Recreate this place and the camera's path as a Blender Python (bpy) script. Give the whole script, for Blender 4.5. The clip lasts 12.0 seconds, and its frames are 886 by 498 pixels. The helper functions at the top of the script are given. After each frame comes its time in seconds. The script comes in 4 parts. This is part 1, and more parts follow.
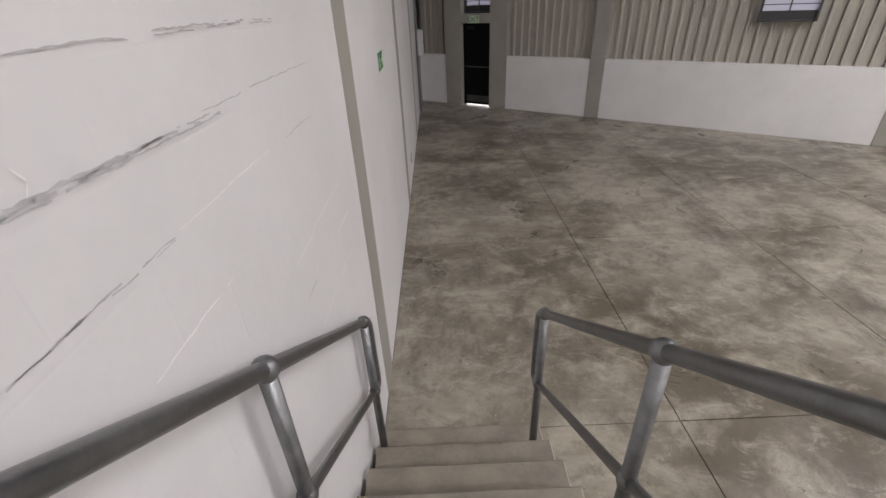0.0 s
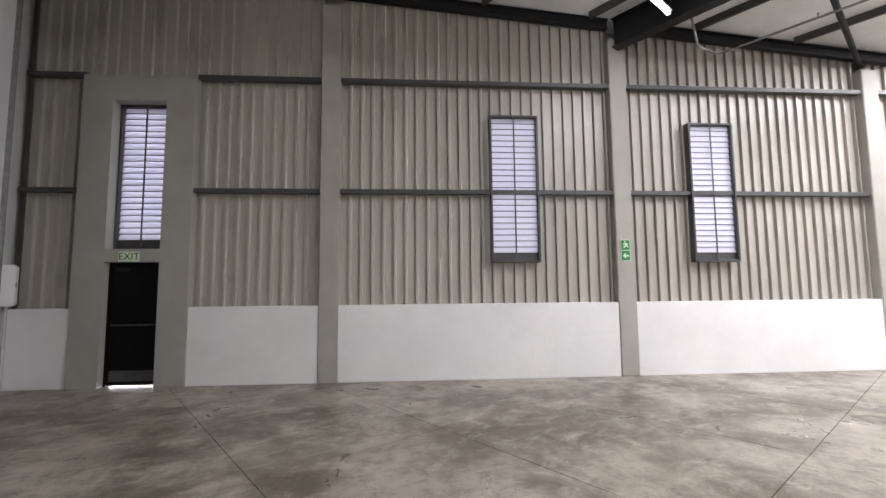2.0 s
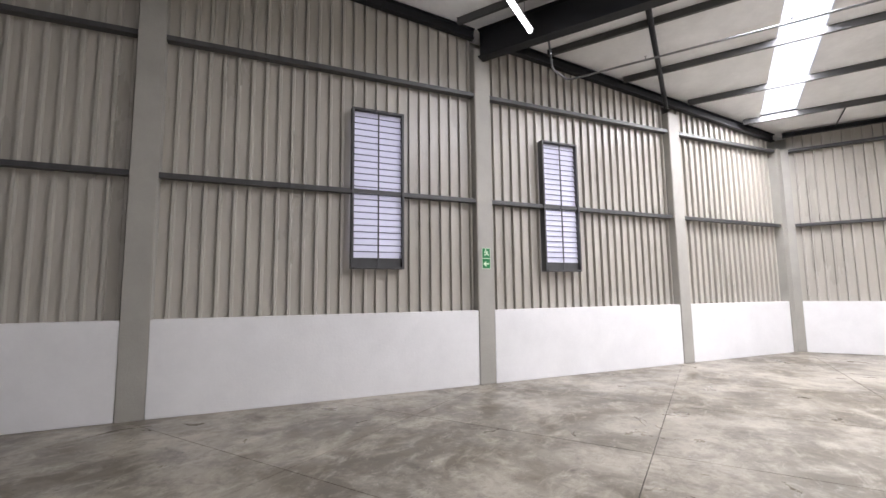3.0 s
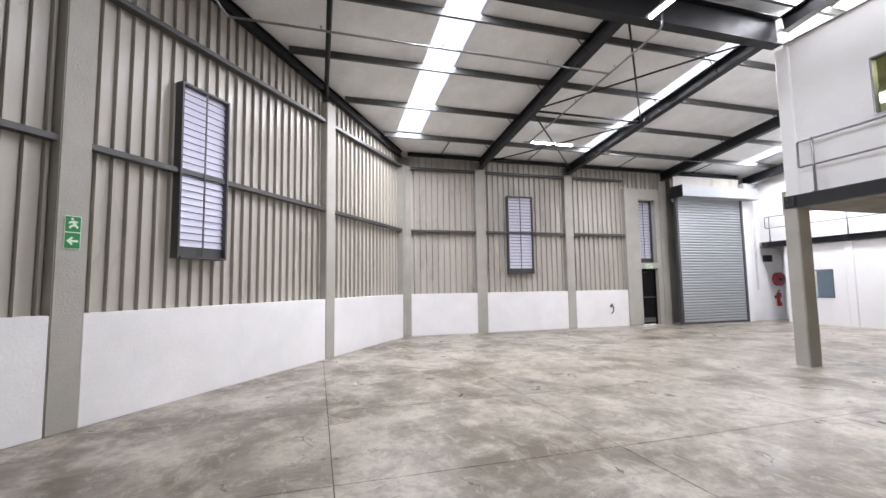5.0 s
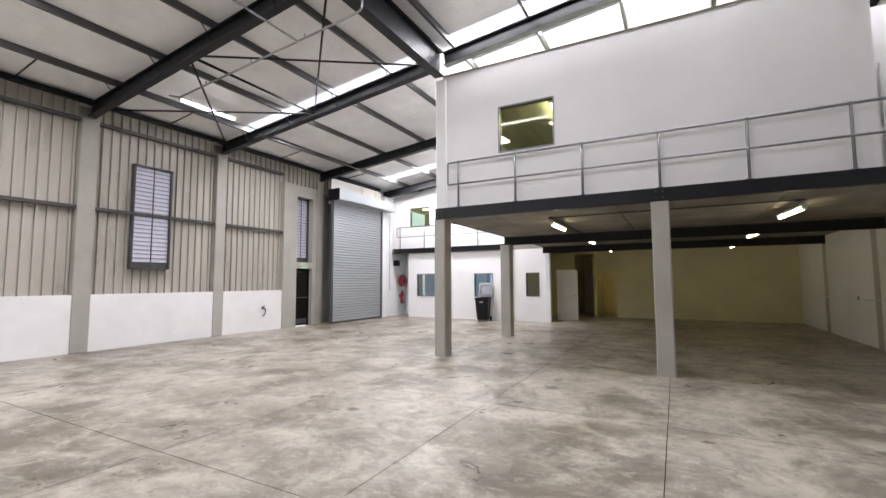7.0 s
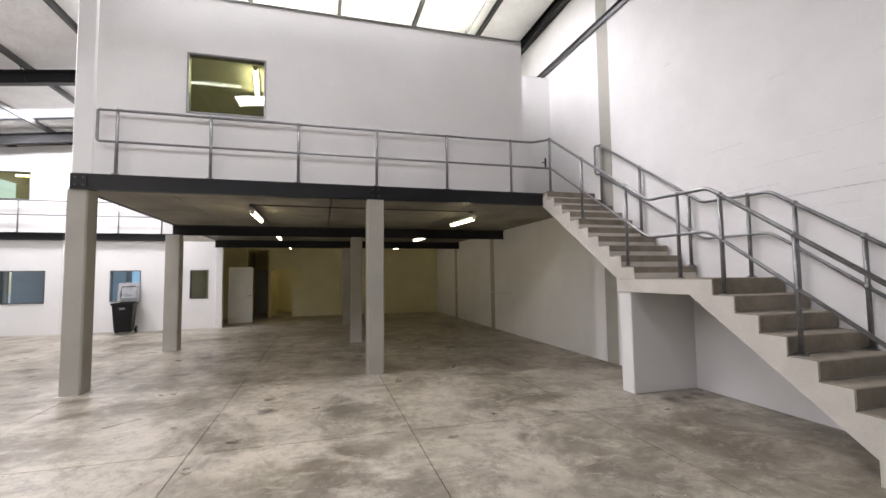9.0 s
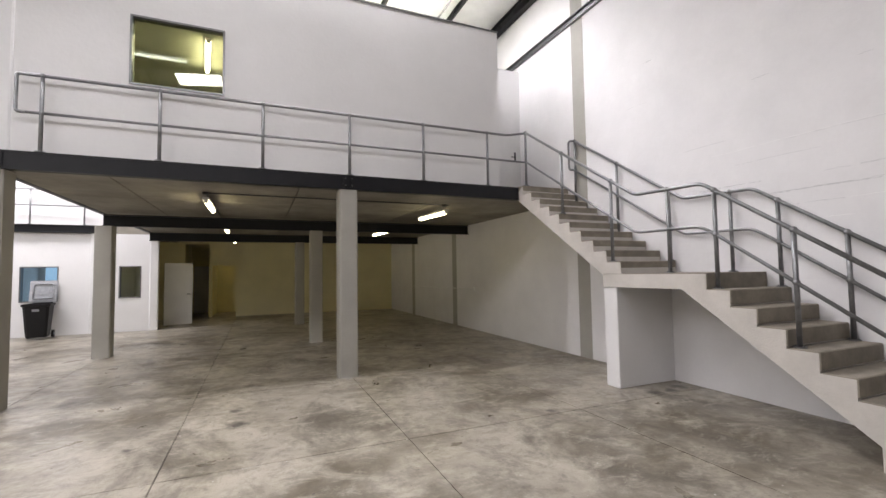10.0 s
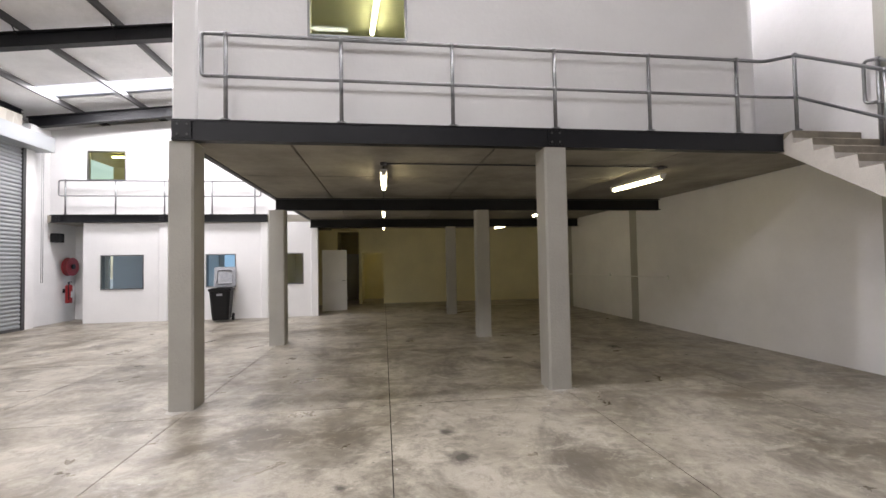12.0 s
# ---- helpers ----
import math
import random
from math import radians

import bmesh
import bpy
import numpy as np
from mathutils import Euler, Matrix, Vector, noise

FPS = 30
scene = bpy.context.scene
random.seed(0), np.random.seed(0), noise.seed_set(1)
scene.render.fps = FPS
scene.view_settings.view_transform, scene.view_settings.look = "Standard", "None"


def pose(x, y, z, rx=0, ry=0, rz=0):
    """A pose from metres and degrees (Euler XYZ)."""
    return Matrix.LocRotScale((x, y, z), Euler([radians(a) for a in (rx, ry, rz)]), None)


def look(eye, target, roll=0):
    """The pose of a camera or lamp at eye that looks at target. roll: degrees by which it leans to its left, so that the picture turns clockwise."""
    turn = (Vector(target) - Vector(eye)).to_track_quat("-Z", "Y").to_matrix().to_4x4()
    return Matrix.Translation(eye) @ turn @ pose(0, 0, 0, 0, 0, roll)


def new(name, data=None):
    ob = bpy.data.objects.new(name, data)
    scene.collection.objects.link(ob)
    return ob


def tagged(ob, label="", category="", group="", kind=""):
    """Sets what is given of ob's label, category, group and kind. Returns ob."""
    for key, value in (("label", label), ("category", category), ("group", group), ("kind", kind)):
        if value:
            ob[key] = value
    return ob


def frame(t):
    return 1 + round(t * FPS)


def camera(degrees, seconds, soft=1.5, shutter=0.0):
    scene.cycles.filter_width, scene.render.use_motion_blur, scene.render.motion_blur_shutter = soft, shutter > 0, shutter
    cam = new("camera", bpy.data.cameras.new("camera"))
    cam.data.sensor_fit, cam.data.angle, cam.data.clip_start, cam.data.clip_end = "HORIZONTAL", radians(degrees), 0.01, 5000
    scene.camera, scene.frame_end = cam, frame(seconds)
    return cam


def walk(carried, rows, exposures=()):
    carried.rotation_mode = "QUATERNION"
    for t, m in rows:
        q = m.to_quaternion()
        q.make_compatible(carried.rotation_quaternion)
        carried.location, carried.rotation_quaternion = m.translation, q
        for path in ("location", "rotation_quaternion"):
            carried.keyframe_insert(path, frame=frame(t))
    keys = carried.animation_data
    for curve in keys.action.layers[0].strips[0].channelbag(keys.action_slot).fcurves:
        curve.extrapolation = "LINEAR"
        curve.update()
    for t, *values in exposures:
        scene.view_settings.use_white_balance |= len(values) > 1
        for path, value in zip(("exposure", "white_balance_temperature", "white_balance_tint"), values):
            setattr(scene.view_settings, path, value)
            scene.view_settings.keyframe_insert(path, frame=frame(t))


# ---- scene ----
cam = camera(91.36, 12.0)
ROWS = [
    (2.0, 0.574, 3.847, 1.611, -39.77, 5.03, 0.52),
    (2.5, 0.754, 4.138, 1.624, -48.57, 5.86, 0.62),
    (3.0, 0.988, 4.347, 1.611, -58.84, 5.94, 0.69),
    (5.0, 2.223, 5.038, 1.581, -106.14, 4.77, 0.85),
    (5.5, 2.620, 5.069, 1.594, -117.48, 4.42, 0.72),
    (6.0, 3.007, 4.914, 1.588, -128.70, 4.34, 0.46),
    (6.5, 3.377, 4.780, 1.578, -140.14, 4.31, 0.28),
    (7.0, 3.693, 4.634, 1.581, -151.80, 4.30, 0.23),
    (7.5, 3.953, 4.424, 1.590, -163.70, 4.23, 0.29),
    (9.5, 4.979, 3.590, 1.605, -201.27, 3.30, 0.80),
    (10.0, 5.181, 3.308, 1.601, -203.11, 3.06, 0.86),
    (10.5, 5.356, 2.944, 1.618, -201.89, 2.70, 0.92),
    (11.0, 5.617, 2.526, 1.607, -198.42, 2.44, 0.80),
    (11.5, 5.826, 2.065, 1.579, -193.54, 2.13, 0.86),
    (12.0, 5.966, 1.509, 1.543, -187.80, 1.81, 1.03),
]
EXPOSURES = [(t, stops, kelvin, 17) for t, stops, kelvin in ((0.0, 0.52, 6650), (0.5, 0.74, 6650), (1.0, 1.0, 6650), (1.5, 1.14, 6550), (3.0, 1.08, 6350), (5.0, 0.76, 6250), (7.0, 0.66, 6450), (9.5, 0.58, 6600), (11.0, 0.62, 6600), (12.0, 0.6, 6600))]
# the way down the stairs: time, eye, target, roll
STAIR_ROWS = [
    (0.0, (0.132, 0.189, 2.654), (0.128, 1.922, 1.654), -2.7),
    (0.3, (0.156, 0.955, 2.311), (0.283, 2.760, 1.458), -2.4),
    (0.5, (0.190, 1.410, 1.995), (0.453, 3.271, 1.305), -1.4),
    (0.8, (0.260, 2.180, 1.651), (0.782, 4.086, 1.342), -0.5),
    (1.0, (0.340, 2.710, 1.485), (1.095, 4.571, 1.447), -0.1),
    (1.5, (0.388, 3.496, 1.500), (1.452, 5.184, 1.632), -0.2),
]
walk(cam, [(t, look(eye, target, roll)) for t, eye, target, roll in STAIR_ROWS]
     + [(t, pose(x, y, z, 90 + pitch, roll, yaw)) for t, x, y, z, yaw, pitch, roll in ROWS], EXPOSURES)


# ---------------------------------------------------------------- world and light
SLOPE = 0.115


def rafter_z(x):
    """Underside of the rafters: a single slope that rises from the far wall."""
    return 5.45 + SLOPE * (15.65 - x)


world = bpy.data.worlds.new("sky")
scene.world = world
world.use_nodes = True
wn = world.node_tree.nodes
sky = wn.new("ShaderNodeTexSky")
sky.sky_type, sky.sun_disc = "NISHITA", False
sky.sun_elevation, sky.sun_rotation = radians(55), radians(200)
wn["Background"].inputs[1].default_value = 0.12
world.node_tree.links.new(sky.outputs[0], wn["Background"].inputs[0])
sun = new("sun", bpy.data.lights.new("sun", "SUN"))
sun.data.energy, sun.data.angle, sun.data.color = 2.5, radians(3), (1, 0.96, 0.9)
sun.matrix_world = look((0, 0, 30), (4, 12, 0))


def day_lamp(name, m, w, h, power, colour=(0.97, 0.98, 1.0)):
    """Daylight that stands in an opening; it shines along its own -z."""
    d = bpy.data.lights.new(name, "AREA")
    d.shape, d.size, d.size_y, d.energy, d.color = "RECTANGLE", w, h, power, colour
    ob = new(name, d)
    ob.matrix_world = m
    return ob


SKY_POWER = 72.0     # watts per square metre of roof light
TILT = math.degrees(math.atan(SLOPE))
# roof lights: x from, x to, y from, y to
ROOF_LIGHTS = [(8.3, 14.4, 2.13, 2.87), (8.4, 14.4, -4.12, -3.34), (9.0, 14.6, -11.0, -10.2), (1.4, 7.9, -4.42, -3.2),
               # unseen strip, added to bring more light to the west side
               (4.6, 7.2, 2.13, 2.87)]
for x0, x1, y0, y1 in ROOF_LIGHTS:
    xm = (x0 + x1) / 2
    day_lamp("roof_daylight", pose(xm, (y0 + y1) / 2, rafter_z(xm) + 0.43, 0, TILT, 0),
             (x1 - x0) * 1.005, y1 - y0, SKY_POWER * (x1 - x0) * (y1 - y0))

# ---------------------------------------------------------------- materials


def material(name, colour, rough=0.6, metal=0.0, vary=0.12, scale=3.0, fine=60.0, bump=0.02, bump_scale=80.0, stretch=(1, 1, 1),
             gloss_vary=0.1, tint=None, spots=0.0, each=0.0, spec=0.5):
    """A surface with a base colour that varies at two scales, fine relief and uneven gloss."""
    m = bpy.data.materials.new(name)
    m.use_nodes = True
    n, l = m.node_tree.nodes, m.node_tree.links
    b = n["Principled BSDF"]
    b.inputs["Metallic"].default_value = metal
    b.inputs["Specular IOR Level"].default_value = spec
    geo = n.new("ShaderNodeNewGeometry")
    mp = n.new("ShaderNodeMapping")
    mp.inputs["Scale"].default_value = stretch
    l.new(geo.outputs["Position"], mp.inputs[0])

    def tex(s, detail=5.0, r=0.6):
        t = n.new("ShaderNodeTexNoise")
        t.inputs["Scale"].default_value, t.inputs["Detail"].default_value, t.inputs["Roughness"].default_value = s, detail, r
        l.new(mp.outputs[0], t.inputs["Vector"])
        return t.outputs["Fac"]

    def ramp(fac, lo, hi, c0, c1):
        r = n.new("ShaderNodeMapRange")
        r.inputs["From Min"].default_value, r.inputs["From Max"].default_value = lo, hi
        r.inputs["To Min"].default_value, r.inputs["To Max"].default_value = c0, c1
        l.new(fac, r.inputs["Value"])
        return r.outputs[0]

    def mix(fac, a, c, kind="MIX"):
        x = n.new("ShaderNodeMix")
        x.data_type, x.blend_type = "RGBA", kind
        for sock, v in ((x.inputs[0], fac), (x.inputs[6], a), (x.inputs[7], c)):
            if hasattr(v, "links"):
                l.new(v, sock)
            elif isinstance(v, (int, float)):
                sock.default_value = v
            else:
                sock.default_value = (*v, 1)
        return x.outputs[2]

    big, small = tex(scale), tex(fine, 3.0)
    dark = tint or tuple(c * (1 - 2.2 * vary) for c in colour)
    light = tuple(min(1, c * (1 + vary)) for c in colour)
    col = mix(ramp(big, 0.32, 0.68, 0, 1), dark, light)
    col = mix(ramp(small, 0.3, 0.75, 0, vary * 1.6), col, tuple(c * 0.55 for c in colour))
    if spots:
        col = mix(ramp(tex(scale * 4.3, 6.0, 0.7), 0.62, 0.72, 0, spots), col, tuple(c * 0.35 for c in colour))
    if each:
        info = n.new("ShaderNodeObjectInfo")
        col = mix(ramp(info.outputs["Random"], 0, 1, 0, each), col, tuple(c * 0.6 for c in colour))
    l.new(col, b.inputs["Base Color"])
    l.new(ramp(big, 0.3, 0.7, max(0.03, rough - gloss_vary), min(1, rough + gloss_vary)), b.inputs["Roughness"])
    if bump:
        bp = n.new("ShaderNodeBump")
        bp.inputs["Strength"].default_value, bp.inputs["Distance"].default_value = 0.6, bump
        l.new(tex(bump_scale, 4.0), bp.inputs["Height"])
        l.new(bp.outputs[0], b.inputs["Normal"])
    return m


def glow(name, colour, strength):
    m = bpy.data.materials.new(name)
    m.use_nodes = True
    n = m.node_tree.nodes
    e = n.new("ShaderNodeEmission")
    e.inputs[0].default_value, e.inputs[1].default_value = (*colour, 1), strength
    m.node_tree.links.new(e.outputs[0], n["Material Output"].inputs[0])
    return m


def clear(name, colour, rough=0.02, see=0.9):
    """A thin pane: mostly see-through, with a glossy face."""
    m = bpy.data.materials.new(name)
    m.use_nodes = True
    n, l = m.node_tree.nodes, m.node_tree.links
    t, g, x, f = n.new("ShaderNodeBsdfTransparent"), n.new("ShaderNodeBsdfGlossy"), n.new("ShaderNodeMixShader"), n.new("ShaderNodeFresnel")
    t.inputs[0].default_value, g.inputs[0].default_value, g.inputs[1].default_value = (*colour, 1), (0.9, 0.95, 0.9, 1), rough
    f.inputs[0].default_value = see
    l.new(f.outputs[0], x.inputs[0])
    l.new(t.outputs[0], x.inputs[1])
    l.new(g.outputs[0], x.inputs[2])
    l.new(x.outputs[0], n["Material Output"].inputs[0])
    return m


def milky(name, colour, through_part=0.5):
    """Translucent white sheet or slat."""
    m = bpy.data.materials.new(name)
    m.use_nodes = True
    n, l = m.node_tree.nodes, m.node_tree.links
    t, x = n.new("ShaderNodeBsdfTranslucent"), n.new("ShaderNodeMixShader")
    t.inputs[0].default_value = (*colour, 1)
    b = n["Principled BSDF"]
    b.inputs["Base Color"].default_value, b.inputs["Roughness"].default_value = (*colour, 1), 0.45
    x.inputs[0].default_value = through_part
    l.new(b.outputs[0], x.inputs[1])
    l.new(t.outputs[0], x.inputs[2])
    l.new(x.outputs[0], n["Material Output"].inputs[0])
    return m


OIL = [(5.37, -1.93, 0.13), (5.42, -2.45, 0.08), (6.29, -1.6, 0.06), (0.45, -0.88, 0.12), (0.15, -0.85, 0.10), (-0.1, -0.95, 0.11), (7.3, 0.3, 0.09), (2.1, -0.85, 0.07)]


def concrete_floor():
    """Power-floated slab: broad brown and grey clouds, trowel streaks, tyre smears, small dark specks, uneven sheen."""
    m = material("floated_concrete", (0.30, 0.285, 0.255), 0.42)
    n, l = m.node_tree.nodes, m.node_tree.links
    b = n["Principled BSDF"]
    geo = n.new("ShaderNodeNewGeometry")

    def noisy(s, detail, rough, stretch=(1, 1, 1), turn=0.0, warp=0.0):
        mp = n.new("ShaderNodeMapping")
        mp.inputs["Scale"].default_value, mp.inputs["Rotation"].default_value = stretch, (0, 0, turn)
        l.new(geo.outputs["Position"], mp.inputs[0])
        t = n.new("ShaderNodeTexNoise")
        for k, v in (("Scale", s), ("Detail", detail), ("Roughness", rough), ("Distortion", warp)):
            t.inputs[k].default_value = v
        l.new(mp.outputs[0], t.inputs["Vector"])
        return t.outputs["Fac"]

    def ramp(fac, lo, hi, a=0.0, c=1.0):
        r = n.new("ShaderNodeMapRange")
        for k, v in (("From Min", lo), ("From Max", hi), ("To Min", a), ("To Max", c)):
            r.inputs[k].default_value = v
        l.new(fac, r.inputs["Value"])
        return r.outputs[0]

    def over(fac, a, c):
        x = n.new("ShaderNodeMix")
        x.data_type = "RGBA"
        l.new(fac, x.inputs[0])
        for sock, v in ((x.inputs[6], a), (x.inputs[7], c)):
            if hasattr(v, "links"):
                l.new(v, sock)
            else:
                sock.default_value = (*v, 1)
        return x.outputs[2]

    clouds = noisy(0.5, 6, 0.62, warp=0.6)
    col = over(ramp(clouds, 0.40, 0.60), (0.135, 0.112, 0.078), (0.37, 0.336, 0.276))
    col = over(ramp(noisy(1.3, 7, 0.7, (1, 1.4, 1), 0.5, 0.5), 0.47, 0.64, 0, 0.8), col, (0.46, 0.42, 0.345))
    col = over(ramp(noisy(0.9, 7, 0.72, (1.3, 0.9, 1), -0.5, 0.4), 0.5, 0.64, 0, 0.8), col, (0.09, 0.075, 0.056))
    col = over(ramp(noisy(4.5, 8, 0.8, (1, 1, 1), 0.2, 0.5), 0.48, 0.63, 0, 0.62), col, (0.125, 0.108, 0.083))
    col = over(ramp(noisy(3.2, 8, 0.78, (1, 1.7, 1), 0.9, 0.6), 0.53, 0.64, 0, 0.5), col, (0.48, 0.445, 0.375))
    col = over(ramp(noisy(11, 4, 0.6), 0.67, 0.73, 0, 0.8), col, (0.06, 0.052, 0.045))
    col = over(ramp(noisy(23, 2, 0.5), 0.755, 0.775, 0, 0.9), col, (0.72, 0.71, 0.69))
    col = over(ramp(noisy(90, 2, 0.5), 0.45, 0.8, 0, 0.3), col, (0.15, 0.14, 0.125))
    # oil spots: centre and radius
    for x, y, r in OIL:
        d, w = n.new("ShaderNodeVectorMath"), n.new("ShaderNodeMath")
        d.operation, w.operation = "DISTANCE", "ADD"
        d.inputs[1].default_value = (x, y, 0)
        l.new(geo.outputs["Position"], d.inputs[0])
        l.new(d.outputs["Value"], w.inputs[0])
        l.new(ramp(noisy(9, 4, 0.7), 0.2, 0.8, -0.5 * r, 0.5 * r), w.inputs[1])
        col = over(ramp(w.outputs[0], r * 0.35, r * 1.1, 0.85, 0.0), col, (0.045, 0.04, 0.034))
    l.new(col, b.inputs["Base Color"])
    l.new(ramp(noisy(1.3, 6, 0.65, warp=0.7), 0.3, 0.7, 0.24, 0.52), b.inputs["Roughness"])
    bp = n.new("ShaderNodeBump")
    bp.inputs["Strength"].default_value, bp.inputs["Distance"].default_value = 0.35, 0.004
    l.new(noisy(14, 6, 0.6), bp.inputs["Height"])
    l.new(bp.outputs[0], b.inputs["Normal"])
    return m


M_FLOOR = concrete_floor()
M_JOINT = material("joint_dirt", (0.035, 0.032, 0.028), 0.9)
M_WHITE = material("white_wall_paint", (0.74, 0.735, 0.73), 0.7, vary=0.035, scale=1.2, fine=25, bump=0.012, bump_scale=22)


def block_wall():
    """White painted blockwork: faint courses under the paint, hairline unevenness."""
    m = material("painted_blockwork", (0.76, 0.75, 0.75), 0.62, vary=0.03, scale=1.2, fine=25, bump=0.0)
    n, l = m.node_tree.nodes, m.node_tree.links
    geo, sep, com = n.new("ShaderNodeNewGeometry"), n.new("ShaderNodeSeparateXYZ"), n.new("ShaderNodeCombineXYZ")
    l.new(geo.outputs["Position"], sep.inputs[0])
    l.new(sep.outputs[1], com.inputs[0])
    l.new(sep.outputs[2], com.inputs[1])
    br = n.new("ShaderNodeTexBrick")
    for k, v in (("Scale", 1.0), ("Mortar Size", 0.006), ("Mortar Smooth", 0.9), ("Brick Width", 0.4), ("Row Height", 0.163)):
        br.inputs[k].default_value = v
    l.new(com.outputs[0], br.inputs["Vector"])
    nz = n.new("ShaderNodeTexNoise")
    nz.inputs["Scale"].default_value, nz.inputs["Detail"].default_value = 9.0, 6.0
    l.new(geo.outputs["Position"], nz.inputs["Vector"])
    b1, b2 = n.new("ShaderNodeBump"), n.new("ShaderNodeBump")
    b1.inputs["Strength"].default_value, b1.inputs["Distance"].default_value, b1.invert = 0.14, 0.003, True
    b2.inputs["Strength"].default_value, b2.inputs["Distance"].default_value = 0.35, 0.008
    l.new(br.outputs["Fac"], b1.inputs["Height"])
    l.new(nz.outputs["Fac"], b2.inputs["Height"])
    l.new(b1.outputs[0], b2.inputs["Normal"])
    l.new(b2.outputs[0], n["Principled BSDF"].inputs["Normal"])
    return m


M_BLOCK = block_wall()
M_DADO = material("white_dado_paint", (0.78, 0.775, 0.77), 0.62, vary=0.03, scale=1.5, fine=20, bump=0.006, bump_scale=30)
M_PLASTER = material("smooth_white_plaster", (0.76, 0.755, 0.75), 0.6, vary=0.025, scale=0.7, fine=15, bump=0.004, bump_scale=18)
M_CREAM = material("cream_wall_paint", (0.70, 0.645, 0.40), 0.65, vary=0.04, scale=1.0, fine=20, bump=0.006, bump_scale=25)
M_GREY = material("taupe_grey_paint", (0.375, 0.362, 0.322), 0.6, vary=0.05, scale=1.6, fine=30, bump=0.008, bump_scale=40)
M_SHEET = material("beige_sheet_steel", (0.45, 0.425, 0.37), 0.30, 0.0, vary=0.05, scale=1.3, fine=12, bump=0.0, stretch=(1, 1, 0.25), gloss_vary=0.06)
M_STEEL = material("charcoal_painted_steel", (0.012, 0.0125, 0.015), 0.45, vary=0.12, scale=4, bump=0.002, bump_scale=120, spec=0.3)
M_GIRT = material("grey_purlin_steel", (0.062, 0.062, 0.062), 0.45, vary=0.1, scale=5, bump=0.001)
M_GALV = material("galvanised_steel", (0.25, 0.253, 0.257), 0.38, 0.8, vary=0.12, scale=14, fine=70, bump=0.001, bump_scale=150)
M_ROLLER = material("galvanised_curtain", (0.36, 0.38, 0.39), 0.42, 0.35, vary=0.03, scale=2, fine=8, bump=0.0)
M_FOIL = material("white_roof_insulation", (0.88, 0.88, 0.88), 0.5, vary=0.05, scale=1.4, fine=9, bump=0.03, bump_scale=3.5)
M_STAIR = material("bare_stair_concrete", (0.275, 0.243, 0.195), 0.8, vary=0.14, scale=5, fine=50, bump=0.004, bump_scale=90, spots=0.25)
M_STRINGER = material("painted_stringer", (0.56, 0.53, 0.485), 0.72, vary=0.06, scale=3, fine=30, bump=0.006, bump_scale=50)
M_SOFFIT = material("bare_slab_soffit", (0.33, 0.305, 0.255), 0.8, vary=0.2, scale=1.1, fine=30, bump=0.004, bump_scale=40)
M_BLACK = material("black_door_paint", (0.004, 0.004, 0.0045), 0.6, vary=0.1, bump=0.0, spec=0.15)
M_BIN = material("black_bin_plastic", (0.010, 0.010, 0.011), 0.5, vary=0.15, scale=20, bump=0.001, spec=0.25)
M_LID = material("grey_bin_plastic", (0.32, 0.33, 0.35), 0.45, vary=0.1, scale=12, bump=0.001)
M_RED = material("red_enamel", (0.30, 0.015, 0.018), 0.4, vary=0.12, scale=10, bump=0.0)
M_HOSE = material("dark_red_hose", (0.16, 0.015, 0.02), 0.55, vary=0.1, scale=30, bump=0.0)
M_BOX = material("white_enamel_box", (0.75, 0.75, 0.74), 0.4, vary=0.03, bump=0.0)
M_GREEN = material("sign_green", (0.01, 0.20, 0.06), 0.4, vary=0.04, bump=0.0)
M_MINT = material("sign_pale_green", (0.62, 0.80, 0.58), 0.4, vary=0.03, bump=0.0)
M_INK = material("sign_dark_ink", (0.02, 0.05, 0.025), 0.5, vary=0.03, bump=0.0)
M_LOUVRE = milky("white_louvre_blade", (0.74, 0.74, 0.80), 0.45)
M_ROOFLIGHT = milky("translucent_roof_sheet", (0.9, 0.92, 0.92), 0.8)
M_PANE = clear("tinted_pane", (0.88, 0.90, 0.72), see=1.5)
M_OFFICE = material("pale_office_paint", (0.66, 0.66, 0.54), 0.6, vary=0.03, bump=0.0)
M_CLEAR = clear("office_pane", (0.86, 0.92, 0.93), see=1.45)
M_TUBE = glow("fluorescent_tube", (1.0, 0.90, 0.52), 12.0)
M_TUBE_OFFICE = glow("office_tube", (1.0, 0.97, 0.78), 26.0)
M_TUBE_COOL = glow("fluorescent_tube_cool", (0.96, 0.99, 1.0), 9.0)
# even bluish emission in place of daylight through glass
M_GLASSBLUE_GLOW = glow("yard_daylight_glow", (0.45, 0.72, 1.0), 0.55)
M_TAP = material("dark_brass_tap", (0.06, 0.055, 0.05), 0.4, 0.6, vary=0.1, bump=0.0)
M_CRACK = material("crack_dust", (0.56, 0.555, 0.56), 0.9, vary=0.1, scale=20, bump=0.0)
M_GROUT = material("pale_grout", (0.46, 0.44, 0.40), 0.85, vary=0.12, scale=9, fine=60, bump=0.003)
M_PATCH = material("fresh_white_filler", (0.90, 0.89, 0.88), 0.8, vary=0.03, bump=0.0)

# ---------------------------------------------------------------- small builders


